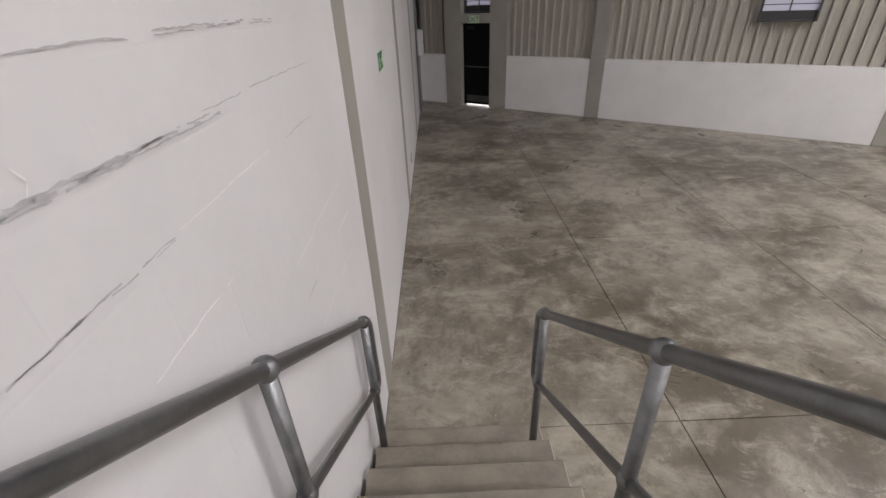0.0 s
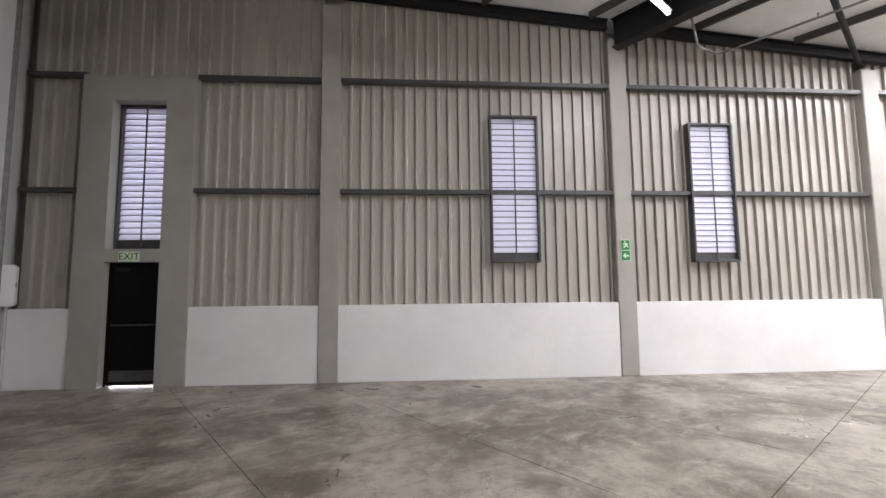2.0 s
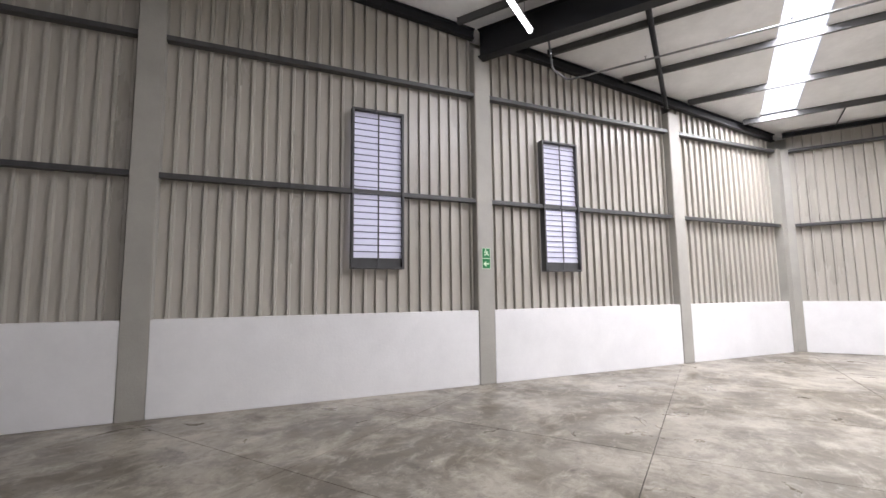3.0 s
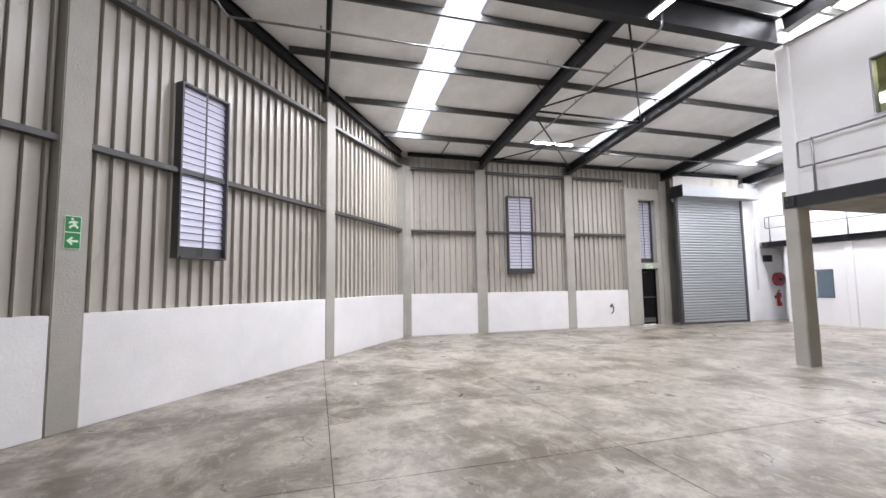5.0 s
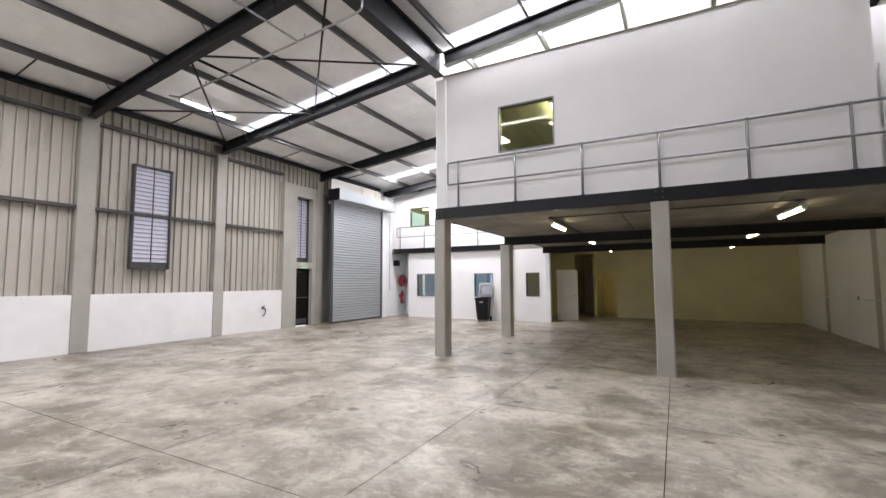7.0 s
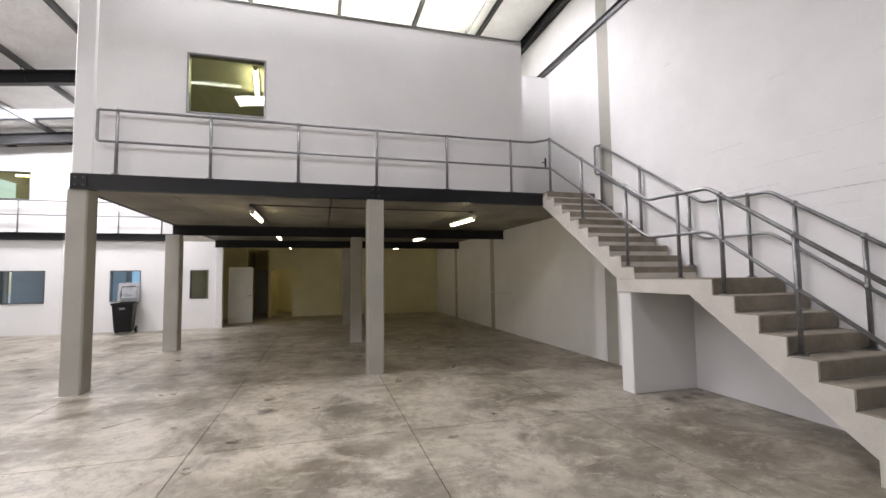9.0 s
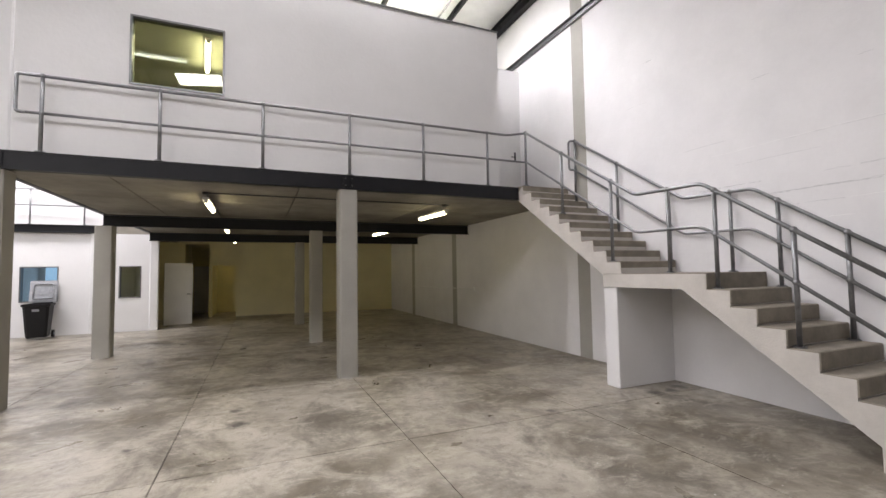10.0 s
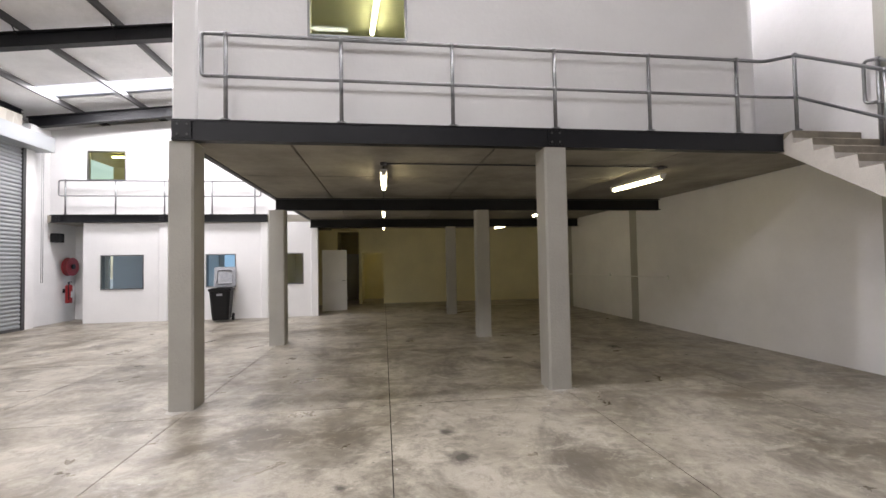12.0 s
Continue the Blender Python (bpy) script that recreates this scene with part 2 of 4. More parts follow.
def box(bm, x0, x1, y0, y1, z0, z1, bevel=0.0):
    vs = [bm.verts.new(c) for c in ((x0, y0, z0), (x1, y0, z0), (x1, y1, z0), (x0, y1, z0), (x0, y0, z1), (x1, y0, z1), (x1, y1, z1), (x0, y1, z1))]
    fs = [bm.faces.new([vs[i] for i in q]) for q in ((3, 2, 1, 0), (4, 5, 6, 7), (0, 1, 5, 4), (1, 2, 6, 5), (2, 3, 7, 6), (3, 0, 4, 7))]
    if bevel:
        bmesh.ops.bevel(bm, geom=list({e for f in fs for e in f.edges}), offset=bevel, segments=2, affect="EDGES")
    return bm


def boxes(*rows, bevel=0.0):
    bm = bmesh.new()
    for r in rows:
        box(bm, *r, bevel=bevel)
    return bm


def prism(bm, outline, axis, a, b):
    """Push an outline (pairs) along x, y or z from a to b."""
    def at(p, w):
        return {"x": (w, p[0], p[1]), "y": (p[0], w, p[1]), "z": (p[0], p[1], w)}[axis]
    v0, v1 = [bm.verts.new(at(p, a)) for p in outline], [bm.verts.new(at(p, b)) for p in outline]
    n = len(outline)
    bm.faces.new(v0), bm.faces.new(v1[::-1])
    for i in range(n):
        bm.faces.new((v0[i], v1[i], v1[(i + 1) % n], v0[(i + 1) % n]))
    bmesh.ops.recalc_face_normals(bm, faces=bm.faces)
    return bm


def tube(bm, points, r, sides=10, closed=False):
    """A round tube along a line of points."""
    pts = [Vector(p) for p in points]
    rings, n = [], len(pts)
    ref = None
    for i, p in enumerate(pts):
        a = pts[i - 1] if (i > 0 or closed) else p
        b = pts[(i + 1) % n] if (i < n - 1 or closed) else p
        d = (b - a).normalized()
        if ref is None:
            ref = d.orthogonal().normalized()
        ref = (ref - d * ref.dot(d)).normalized()
        o = d.cross(ref)
        rings.append([bm.verts.new(p + r * (math.cos(k * 2 * math.pi / sides) * ref + math.sin(k * 2 * math.pi / sides) * o)) for k in range(sides)])
    for i in range(n if closed else n - 1):
        q0, q1 = rings[i], rings[(i + 1) % n]
        for k in range(sides):
            bm.faces.new((q0[k], q0[(k + 1) % sides], q1[(k + 1) % sides], q1[k])).smooth = True
    if not closed:
        bm.faces.new(rings[0][::-1]), bm.faces.new(rings[-1])
    return bm


def rounded(points, radius, steps=5):
    """Round the corners of a line of points."""
    pts = [Vector(p) for p in points]
    out = [pts[0]]
    for a, p, b in zip(pts, pts[1:], pts[2:]):
        ra = min(radius, (a - p).length * 0.45, (b - p).length * 0.45)
        s, e = p + (a - p).normalized() * ra, p + (b - p).normalized() * ra
        for k in range(steps + 1):
            w = k / steps
            out.append((1 - w) ** 2 * s + 2 * w * (1 - w) * p + w * w * e)
    return out + [pts[-1]]


def ball(bm, c, r, squash=1.0):
    m = Matrix.Translation(c) @ Matrix.Diagonal((1, 1, squash, 1))
    got = bmesh.ops.create_uvsphere(bm, u_segments=12, v_segments=8, radius=r, matrix=m)
    for v in got["verts"]:
        for f in v.link_faces:
            f.smooth = True
    return bm


def disc(bm, c, r, depth, axis="z", sides=20):
    turn = {"z": Matrix(), "x": pose(0, 0, 0, 0, 90, 0), "y": pose(0, 0, 0, 90, 0, 0)}[axis]
    bmesh.ops.create_cone(bm, cap_ends=True, segments=sides, radius1=r, radius2=r, depth=depth, matrix=Matrix.Translation(c) @ turn)
    return bm


def part(name, bm, mat, parent=None, label="", m=None):
    me = bpy.data.meshes.new(name)
    bm.to_mesh(me)
    bm.free()
    me.materials.append(mat)
    ob = new(name, me)
    if parent is not None:
        ob.parent = parent
    if m is not None:
        ob.matrix_basis = m
    return tagged(ob, label)


def thing(name, label, category, m=None, group="", kind=""):
    ob = new(name)
    if m is not None:
        ob.matrix_basis = m
    return tagged(ob, label, category, group, kind)


def structure(name, bm, mat, label, category="wall", m=None):
    return tagged(part(name, bm, mat, None, "", m), label, category, "", "structure")


def words(name, text, size, mat, parent, m, depth=0.0015):
    c = bpy.data.curves.new(name, "FONT")
    c.body, c.size, c.align_x, c.align_y, c.extrude = text, size, "CENTER", "CENTER", depth
    tmp = bpy.data.objects.new(name, c)
    scene.collection.objects.link(tmp)
    me = bpy.data.meshes.new_from_object(tmp.evaluated_get(bpy.context.evaluated_depsgraph_get()))
    bpy.data.objects.remove(tmp)
    me.materials.append(mat)
    ob = new(name, me)
    ob.parent, ob.matrix_basis = parent, m
    return ob


# Frames of the two clad walls: x runs along the wall, y points outwards, z up
OBL = pose(-0.35, 13.95, 0, 0, 0, -math.degrees(math.atan2(0.5865, 0.81)))
FAR = pose(15.65, 2.37, 0, 0, 0, -90)
WX = -0.35           # face of the block wall
DADO = 1.31

# ---------------------------------------------------------------- clad walls


def roof_over(m, s, y=0.0):
    """Height of the roof lining over a point of a clad wall."""
    return rafter_z((m @ Vector((s, y, 0))).x) + 0.40


def sheeting(m, s0, s1, holes, name):
    """Ribbed wall sheets of one bay, cut round its window."""
    bm = bmesh.new()
    pitch, y0, y1 = 0.2, 0.20, 0.148
    prof = [(0.0, y0), (0.132, y0), (0.1335, y0 + 0.024), (0.1475, y0 + 0.024), (0.149, y1), (0.186, y1), (0.2, y0)]
    line = []
    k = 0
    while k * pitch < s1 - s0:
        line += [(s0 + k * pitch + a, y) for a, y in prof[:-1]]
        k += 1
    line = [p for p in line if p[0] < s1] + [(s1, y0)]
    cuts = sorted({h for hole in holes for h in hole[:2]})
    for c in cuts:
        i = next(i for i, p in enumerate(line) if p[0] > c)
        line.insert(i, (c, line[i - 1][1]))
    for (a, ya), (b, yb) in zip(line, line[1:]):
        mid = (a + b) / 2
        spans = [(DADO, None)]
        for h0, h1, z0, z1 in holes:
            if h0 <= mid <= h1:
                spans = [(DADO, z0), (z1, None)]
        for z0, z1 in spans:
            ta, tb = (z1, z1) if z1 else (roof_over(m, a), roof_over(m, b))
            vs = [bm.verts.new(c) for c in ((a, ya, z0), (b, yb, z0), (b, yb, tb), (a, ya, ta))]
            bm.faces.new(vs)
    bmesh.ops.remove_doubles(bm, verts=bm.verts, dist=0.0005)
    structure(name, bm, M_SHEET, "beige ribbed steel wall sheeting above the white dado wall", "wall sheeting", m)


def louvre_window(m, s0, s1, z0, z1, label, deep=0.0, mullion=True, power=7.5):
    w = thing("window", label, "window", m @ pose(s0, deep, z0), "louvre windows")
    W, H, t = s1 - s0, z1 - z0, 0.035
    for name, r in (("frame_stile", (0, t, -0.01, 0.14, 0, H)), ("frame_stile", (W - t, W, -0.01, 0.14, 0, H)),
                    ("frame_head", (t, W - t, -0.01, 0.14, H - t, H)), ("frame_sill", (t, W - t, -0.03, 0.14, 0, t))):
        part(name, boxes(r, bevel=0.004), M_GIRT, w)
    part("bottom_panel", boxes((t, W - t, 0.062, 0.07, t, 0.17)), M_GIRT, w, "dark closed bottom panel")
    if mullion:
        part("mullion", boxes((W / 2 - 0.012, W / 2 + 0.012, 0.004, 0.016, t, H - t)), M_GIRT, w)
    n = round((H - 0.2) / 0.108)
    step = (H - t - 0.17) / n
    bm = bmesh.new()
    prism(bm, [(0.058, 0.003), (0.062, 0.0), (0.100, step * 1.2), (0.096, step * 1.2)], "x", t, W - t)
    first = part("blade", bm, M_LOUVRE, w)
    first.matrix_basis = pose(0, 0, 0.17)
    # dark strip stands in for the shade in the gap between blades
    gap_shade = part("blade_lip", boxes((t, W - t, 0.052, 0.0575, -0.004, 0.010)), M_GIRT, first, "dark grey strip drawn as the shade between blades")
    for i in range(1, n):
        b, c = first.copy(), gap_shade.copy()
        scene.collection.objects.link(b)
        scene.collection.objects.link(c)
        b.matrix_basis = pose(0, 0, 0.17 + i * step)
        c.parent = b
    day_lamp("window_daylight", m @ pose((s0 + s1) / 2, deep + 0.13, (z0 + z1) / 2 + 0.05, 90, 0, 180),
             W - 0.08, H - 0.28, power, (0.93, 0.93, 1.0))
    return w


def girts(m, s0, s1):
    for z in (3.33, 5.38):
        bm = boxes((s0, s1, 0.02, 0.15, z + 0.028, z + 0.034), (s0, s1, 0.02, 0.026, z - 0.034, z + 0.028), (s0, s1, 0.02, 0.15, z - 0.04, z - 0.034))
        structure("girt", bm, M_GIRT, "dark grey steel girt running across the wall sheets", "girt", m)


def pier(m, s0, s1, z1, y0=-0.012, y1=0.26):
    structure("wall_pier", boxes((s0, s1, y0, y1, 0, z1), bevel=0.012), M_GREY, "taupe-grey painted concrete pier in the clad wall", "pier", m)


def dado(m, s0, s1):
    structure("dado_wall", boxes((s0, s1, 0.0, 0.24, 0, DADO), bevel=0.008), M_DADO, "low white painted wall under the sheeting", "wall", m)


def door_block(m, s0, s1, d0, d1, ztop, lz0, lz1, deep=0.18, power=9.0):
    """Concrete surround with an exit door below and a tall louvre above."""
    bm = boxes((s0, d0, -0.03, 0.30, 0, ztop), (d1, s1, -0.03, 0.30, 0, ztop), (d0, d1, -0.03, 0.30, lz1, ztop), (d0, d1, -0.03, 0.30, 2.08, lz0))
    structure("door_surround", bm, M_GREY, "taupe-grey concrete surround of the exit door and tall louvre", "door surround", m)
    louvre_window(m, d0 + 0.002, d1 - 0.002, lz0, lz1, "tall white louvre window above the exit door", deep, True, power)
    d = thing("door", "black steel exit door with a push bar, shut", "door", m @ pose(d0, 0.13, 0), "exit doors", "structure")
    W = d1 - d0
    part("leaf", boxes((0.04, W - 0.04, 0.0, 0.045, 0.03, 2.03), bevel=0.003), M_BLACK, d)
    part("door_frame", boxes((0.002, 0.04, -0.02, 0.06, 0, 2.075), (W - 0.04, W - 0.002, -0.02, 0.06, 0, 2.075), (0.04, W - 0.04, -0.02, 0.06, 2.03, 2.075)), M_BLACK, d)
    part("push_bar", tube(bmesh.new(), rounded([(0.1, 0, 1.02), (0.1, -0.07, 1.02), (W - 0.1, -0.07, 1.02), (W - 0.1, 0, 1.02)], 0.03), 0.014), M_GIRT, d, "grey steel push bar")
    part("kick_plate", boxes((0.08, W - 0.08, -0.004, 0.0, 0.08, 0.26)), M_GIRT, d)
    part("closer", boxes((0.12, 0.34, -0.05, -0.001, 1.93, 1.99), bevel=0.004), M_STEEL, d)
    # daylight under the leaf
    day_lamp("door_gap_daylight", m @ pose((d0 + d1) / 2, 0.2, 0.016, 90, 0, 180), W - 0.1, 0.02, 0.5)
    sg = thing("exit_sign", "pale green exit sign above the door", "sign", m @ pose((d0 + d1) / 2 - 0.04, -0.032, 2.17))
    part("plate", boxes((-0.17, 0.17, -0.008, 0, -0.085, 0.085), bevel=0.002), M_MINT, sg)
    words("lettering", "EXIT", 0.165, M_INK, sg, pose(0, -0.0095, -0.002, 90, 0, 0))


def arrow_sign(m, s, z, deg=0, width=0.17):
    """Two-panel escape sign: a runner drawn as bars over an arrow."""
    sg = thing("escape_sign", "green and white emergency escape route sign", "sign", m @ pose(s, -0.016, z))
    w, h = width, width * 2.25
    part("plate", boxes((-w / 2, w / 2, -0.004, 0.0, -h / 2, h / 2)), M_MINT, sg)
    g = 0.008
    part("panel", boxes((-w / 2 + g, w / 2 - g, -0.007, -0.004, 0.006, h / 2 - g)), M_GREEN, sg)
    part("panel", boxes((-w / 2 + g, w / 2 - g, -0.007, -0.004, -h / 2 + g, -0.006)), M_GREEN, sg)
    a = h * 0.26
    bm = boxes((-0.02, w * 0.34, -0.0095, -0.007, -a - 0.013, -a + 0.013))
    prism(bm, [(-w * 0.36, -a), (-0.01, -a + 0.05), (0.005, -a + 0.034), (-w * 0.14, -a), (0.005, -a - 0.034), (-0.01, -a - 0.05)], "y", -0.0095, -0.007)
    part("arrow", bm, M_MINT, sg)
    bm = bmesh.new()
    for x0, z0, x1, z1, r in ((-0.005, 0.03, 0.02, -0.015, 0.016), (0.02, -0.015, 0.05, -0.045, 0.011), (0.02, -0.015, -0.03, -0.03, 0.011), (-0.03, -0.03, -0.03, -0.055, 0.01),
                              (-0.005, 0.03, -0.045, 0.005, 0.009), (0.0, 0.03, 0.045, 0.02, 0.009)):
        d = Vector((x1 - x0, z1 - z0))
        o = Vector((-d.y, d.x)).normalized() * r
        prism(bm, [(x0 + o.x, a + z0 + o.y), (x1 + o.x, a + z1 + o.y), (x1 - o.x, a + z1 - o.y), (x0 - o.x, a + z0 - o.y)], "y", -0.0095, -0.007)
    disc(bm, (-0.012, -0.008, a + 0.056), 0.014, 0.003, "y", 12)
    part("pictogram", bm, M_MINT, sg)
    return sg


def runner(cx, cz, k):
    """The running pictogram as flat bars round a centre."""
    bm = bmesh.new()
    for x0, z0, x1, z1, r in ((-0.005, 0.03, 0.02, -0.015, 0.016), (0.02, -0.015, 0.05, -0.045, 0.011), (0.02, -0.015, -0.03, -0.03, 0.011), (-0.03, -0.03, -0.03, -0.055, 0.01),
                              (-0.005, 0.03, -0.045, 0.005, 0.009), (0.0, 0.03, 0.045, 0.02, 0.009)):
        d = Vector((x1 - x0, z1 - z0)) * k
        o = Vector((-d.y, d.x)).normalized() * r * k
        x0, z0, x1, z1 = cx + x0 * k, cz + z0 * k, cx + x1 * k, cz + z1 * k
        prism(bm, [(x0 + o.x, z0 + o.y), (x1 + o.x, z1 + o.y), (x1 - o.x, z1 - o.y), (x0 - o.x, z0 - o.y)], "y", -0.0095, -0.007)
    return disc(bm, (cx - 0.012 * k, -0.008, cz + 0.056 * k), 0.014 * k, 0.003, "y", 12)


def escape_sign_wide(m, s, z):
    """Escape sign of two panels side by side: runner and arrow."""
    sg = thing("escape_sign", "wide green and white escape route sign on the block wall", "sign", m @ pose(s, -0.001, z))
    w, h, g = 0.42, 0.19, 0.008
    part("plate", boxes((-w / 2, w / 2, -0.004, 0.0, -h / 2, h / 2)), M_MINT, sg)
    part("panel", boxes((-w / 2 + g, -0.004, -0.007, -0.004, -h / 2 + g, h / 2 - g)), M_GREEN, sg)
    part("panel", boxes((0.004, w / 2 - g, -0.007, -0.004, -h / 2 + g, h / 2 - g)), M_GREEN, sg)
    part("pictogram", runner(-0.105, -0.004, 1.15), M_MINT, sg)
    bm = boxes((0.035, 0.13, -0.0095, -0.007, -0.013, 0.013))
    prism(bm, [(0.18, 0), (0.12, 0.06), (0.1, 0.042), (0.14, 0.0), (0.1, -0.042), (0.12, -0.06)], "y", -0.0096, -0.0071)
    part("arrow", bm, M_MINT, sg)


# oblique wall
OP = [(5.03, 5.37), (10.37, 10.70), (15.50, 15.84)]
for a, b in OP:
    x = (OBL @ Vector((a, 0, 0))).x
    pier(OBL, a, b, rafter_z(x) - 0.02)
pier(OBL, 19.55, 19.76, 5.44)
for a, b in ((0.0, 0.985), (2.865, 5.03), (5.37, 10.37), (10.70, 15.50), (15.84, 19.55)):
    dado(OBL, a, b)
    girts(OBL, a, b)
w1, w2 = (8.07, 8.97, 2.04, 4.76), (11.87, 12.75, 2.03, 4.68)
sheeting(OBL, 0.0, 5.03, [(1.45, 2.42, 1.32, 4.95)], "wall_sheeting")
sheeting(OBL, 5.37, 10.37, [w1], "wall_sheeting")
sheeting(OBL, 10.70, 15.50, [w2], "wall_sheeting")
sheeting(OBL, 15.84, 19.55, [], "wall_sheeting")
louvre_window(OBL, *w1, "tall white louvre window in a grey frame")
louvre_window(OBL, *w2, "tall white louvre window in a grey frame")
door_block(OBL, 0.985, 2.865, 1.49, 2.38, 5.35, 2.3, 4.9)
arrow_sign(OBL, 10.535, 2.25)

# far wall
for a, b in ((2.4, 2.75), (5.78, 6.1)):
    pier(FAR, a, b, 5.43)
pier(FAR, 0.0, 0.18, 5.43)
for a, b in ((0.18, 2.4), (2.75, 5.78), (6.1, 8.3)):
    dado(FAR, a, b)
    girts(FAR, a, b)
w3 = (3.55, 4.5, 1.93, 4.6)
sheeting(FAR, 0.18, 2.4, [], "wall_sheeting")
sheeting(FAR, 2.75, 5.78, [w3], "wall_sheeting")
sheeting(FAR, 6.1, 13.8, [(8.9, 9.65, 1.32, 4.7), (10.2, 13.5, 1.32, 5.0)], "wall_sheeting")
louvre_window(FAR, *w3, "tall white louvre window in a grey frame", power=4.0)
door_block(FAR, 8.3, 10.15, 8.9, 9.65, 5.1, 2.3, 4.68, power=2.5)
pier(FAR, 9.85, 10.16, 5.4, -0.06, -0.031)
# unseen sheets added behind the clad walls keep stray daylight out
structure("outer_skin", boxes((-0.4, 20.4, 0.47, 0.5, -0.1, 8.0)), M_GREY, "unseen sheet added behind the oblique wall to block daylight", "wall", OBL)
structure("outer_skin", boxes((-0.4, 15.0, 0.47, 0.5, -0.1, 6.6)), M_GREY, "unseen sheet added behind the far wall to block daylight", "wall", FAR)

# ---------------------------------------------------------------- roller shutter
RX = 15.22
sh = thing("roller_shutter", "closed galvanised steel roller shutter door", "roller shutter", pose(RX, -7.83, 0, 0, 0, -90))
RW = 3.25
bm = bmesh.new()
line = []
n_slat = 46
for i in range(n_slat):
    z = 0.06 + i * 4.72 / n_slat
    h = 4.72 / n_slat
    line += [(0.012, z), (-0.012, z + h * 0.12), (-0.026, z + h * 0.45), (-0.012, z + h * 0.78), (0.012, z + h * 0.88)]
vs0, vs1 = [bm.verts.new((0.1, y, z)) for y, z in line], [bm.verts.new((RW - 0.1, y, z)) for y, z in line]
for i in range(len(line) - 1):
    bm.faces.new((vs0[i], vs1[i], vs1[i + 1], vs0[i + 1]))
part("curtain", bm, M_ROLLER, sh)
part("bottom_rail", boxes((0.1, RW - 0.1, -0.03, 0.02, 0.0, 0.075), bevel=0.004), M_GIRT, sh)
for x in (0.0, RW - 0.1):
    part("guide", boxes((x, x + 0.1, -0.05, 0.05, 0, 4.75), bevel=0.004), M_GIRT, sh)
part("hood", boxes((-0.02, RW + 0.45, -0.42, 0.12, 4.72, 5.12), bevel=0.012), M_ROLLER, sh, "smooth galvanised hood over the coil")
part("end_plate", boxes((-0.05, -0.02, -0.43, 0.13, 4.70, 5.14)), M_STEEL, sh)
part("chain", tube(bmesh.new(), [(RW + 0.3, -0.2, 4.7), (RW + 0.3, -0.2, 1.2)], 0.006, 6), M_GALV, sh)
part("chain", tube(bmesh.new(), [(RW + 0.36, -0.2, 4.7), (RW + 0.36, -0.2, 1.2)], 0.006, 6), M_GALV, sh)
structure("roller_jamb", boxes((RW, RW + 0.3, -0.04, 0.43, 0, 5.0), bevel=0.01), M_WHITE, "white pier beside the roller shutter", "pier", pose(RX, -7.83, 0, 0, 0, -90))
structure("roller_lintel", boxes((0.05, RW, 0.06, 0.2, 4.6, 5.6)), M_SHEET, "sheeting above the roller shutter", "wall", pose(RX, -7.83, 0, 0, 0, -90))

# ---------------------------------------------------------------- block wall
bm = boxes((WX - 0.3, WX, -16.0, 14.6, 0, 8.0))
structure("wall_west", bm, M_BLOCK, "white painted block wall with hairline cracks", "wall")
for y0, y1 in ((2.55, 2.87), (6.08, 6.40), (9.73, 10.03), (-3.18, -2.86), (-8.9, -8.6), (-12.7, -12.4)):
    structure("flush_pier", boxes((WX - 0.01, WX + 0.004, y0, y1, 0, rafter_z(WX)), bevel=0.0), M_GREY, "flush grey concrete pier in the white block wall", "pier")


def crack(points, width, mat, name, label, strands=1):
    """An uneven open joint on the block wall: y and z along it, drawn as ragged strands."""
    bm = bmesh.new()
    rnd = random.Random(len(points) * 7 + int(points[0][1] * 100) + int(points[0][0] * 31))
    for q in range(strands):
        off = (q - (strands - 1) / 2) * width * 1.3
        pts, drift = [], 0.0
        for (ya, za), (yb, zb) in zip(points, points[1:]):
            n = max(3, int(abs(yb - ya) / 0.012))
            for k in range(n):
                drift = 0.8 * drift + rnd.uniform(-0.0016, 0.0016)
                pts.append((ya + (yb - ya) * k / n, za + (zb - za) * k / n + drift + off))
        pts.append((points[-1][0], points[-1][1] + off))
        m = len(pts)
        gap, lines, cur = 0, [], []
        for k, (y, z) in enumerate(pts):
            gap = gap - 1 if gap else (rnd.randint(1, 4) if rnd.random() < 0.028 * strands else 0)
            if gap:
                lines.append(cur)
                cur = []
            else:
                u = width * rnd.uniform(0.3, 1.0) * (0.35 + 0.65 * math.sin(math.pi * min(1, (k + 0.5) / m)) ** 0.5)
                cur.append((y, z, u))
        for line in lines + [cur]:
            vs = [(bm.verts.new((WX + 0.0035, y, z + u)), bm.verts.new((WX + 0.0035, y, z - u * 0.6))) for y, z, u in line]
            for a, b in zip(vs, vs[1:]):
                bm.faces.new((a[0], b[0], b[1], a[1]))
    tagged(part(name, bm, mat), label, "wall crack", "", "structure")


OPEN = "thin grey crack along a joint of the white block wall"
FILLED = "pale filled crack line on the white block wall"
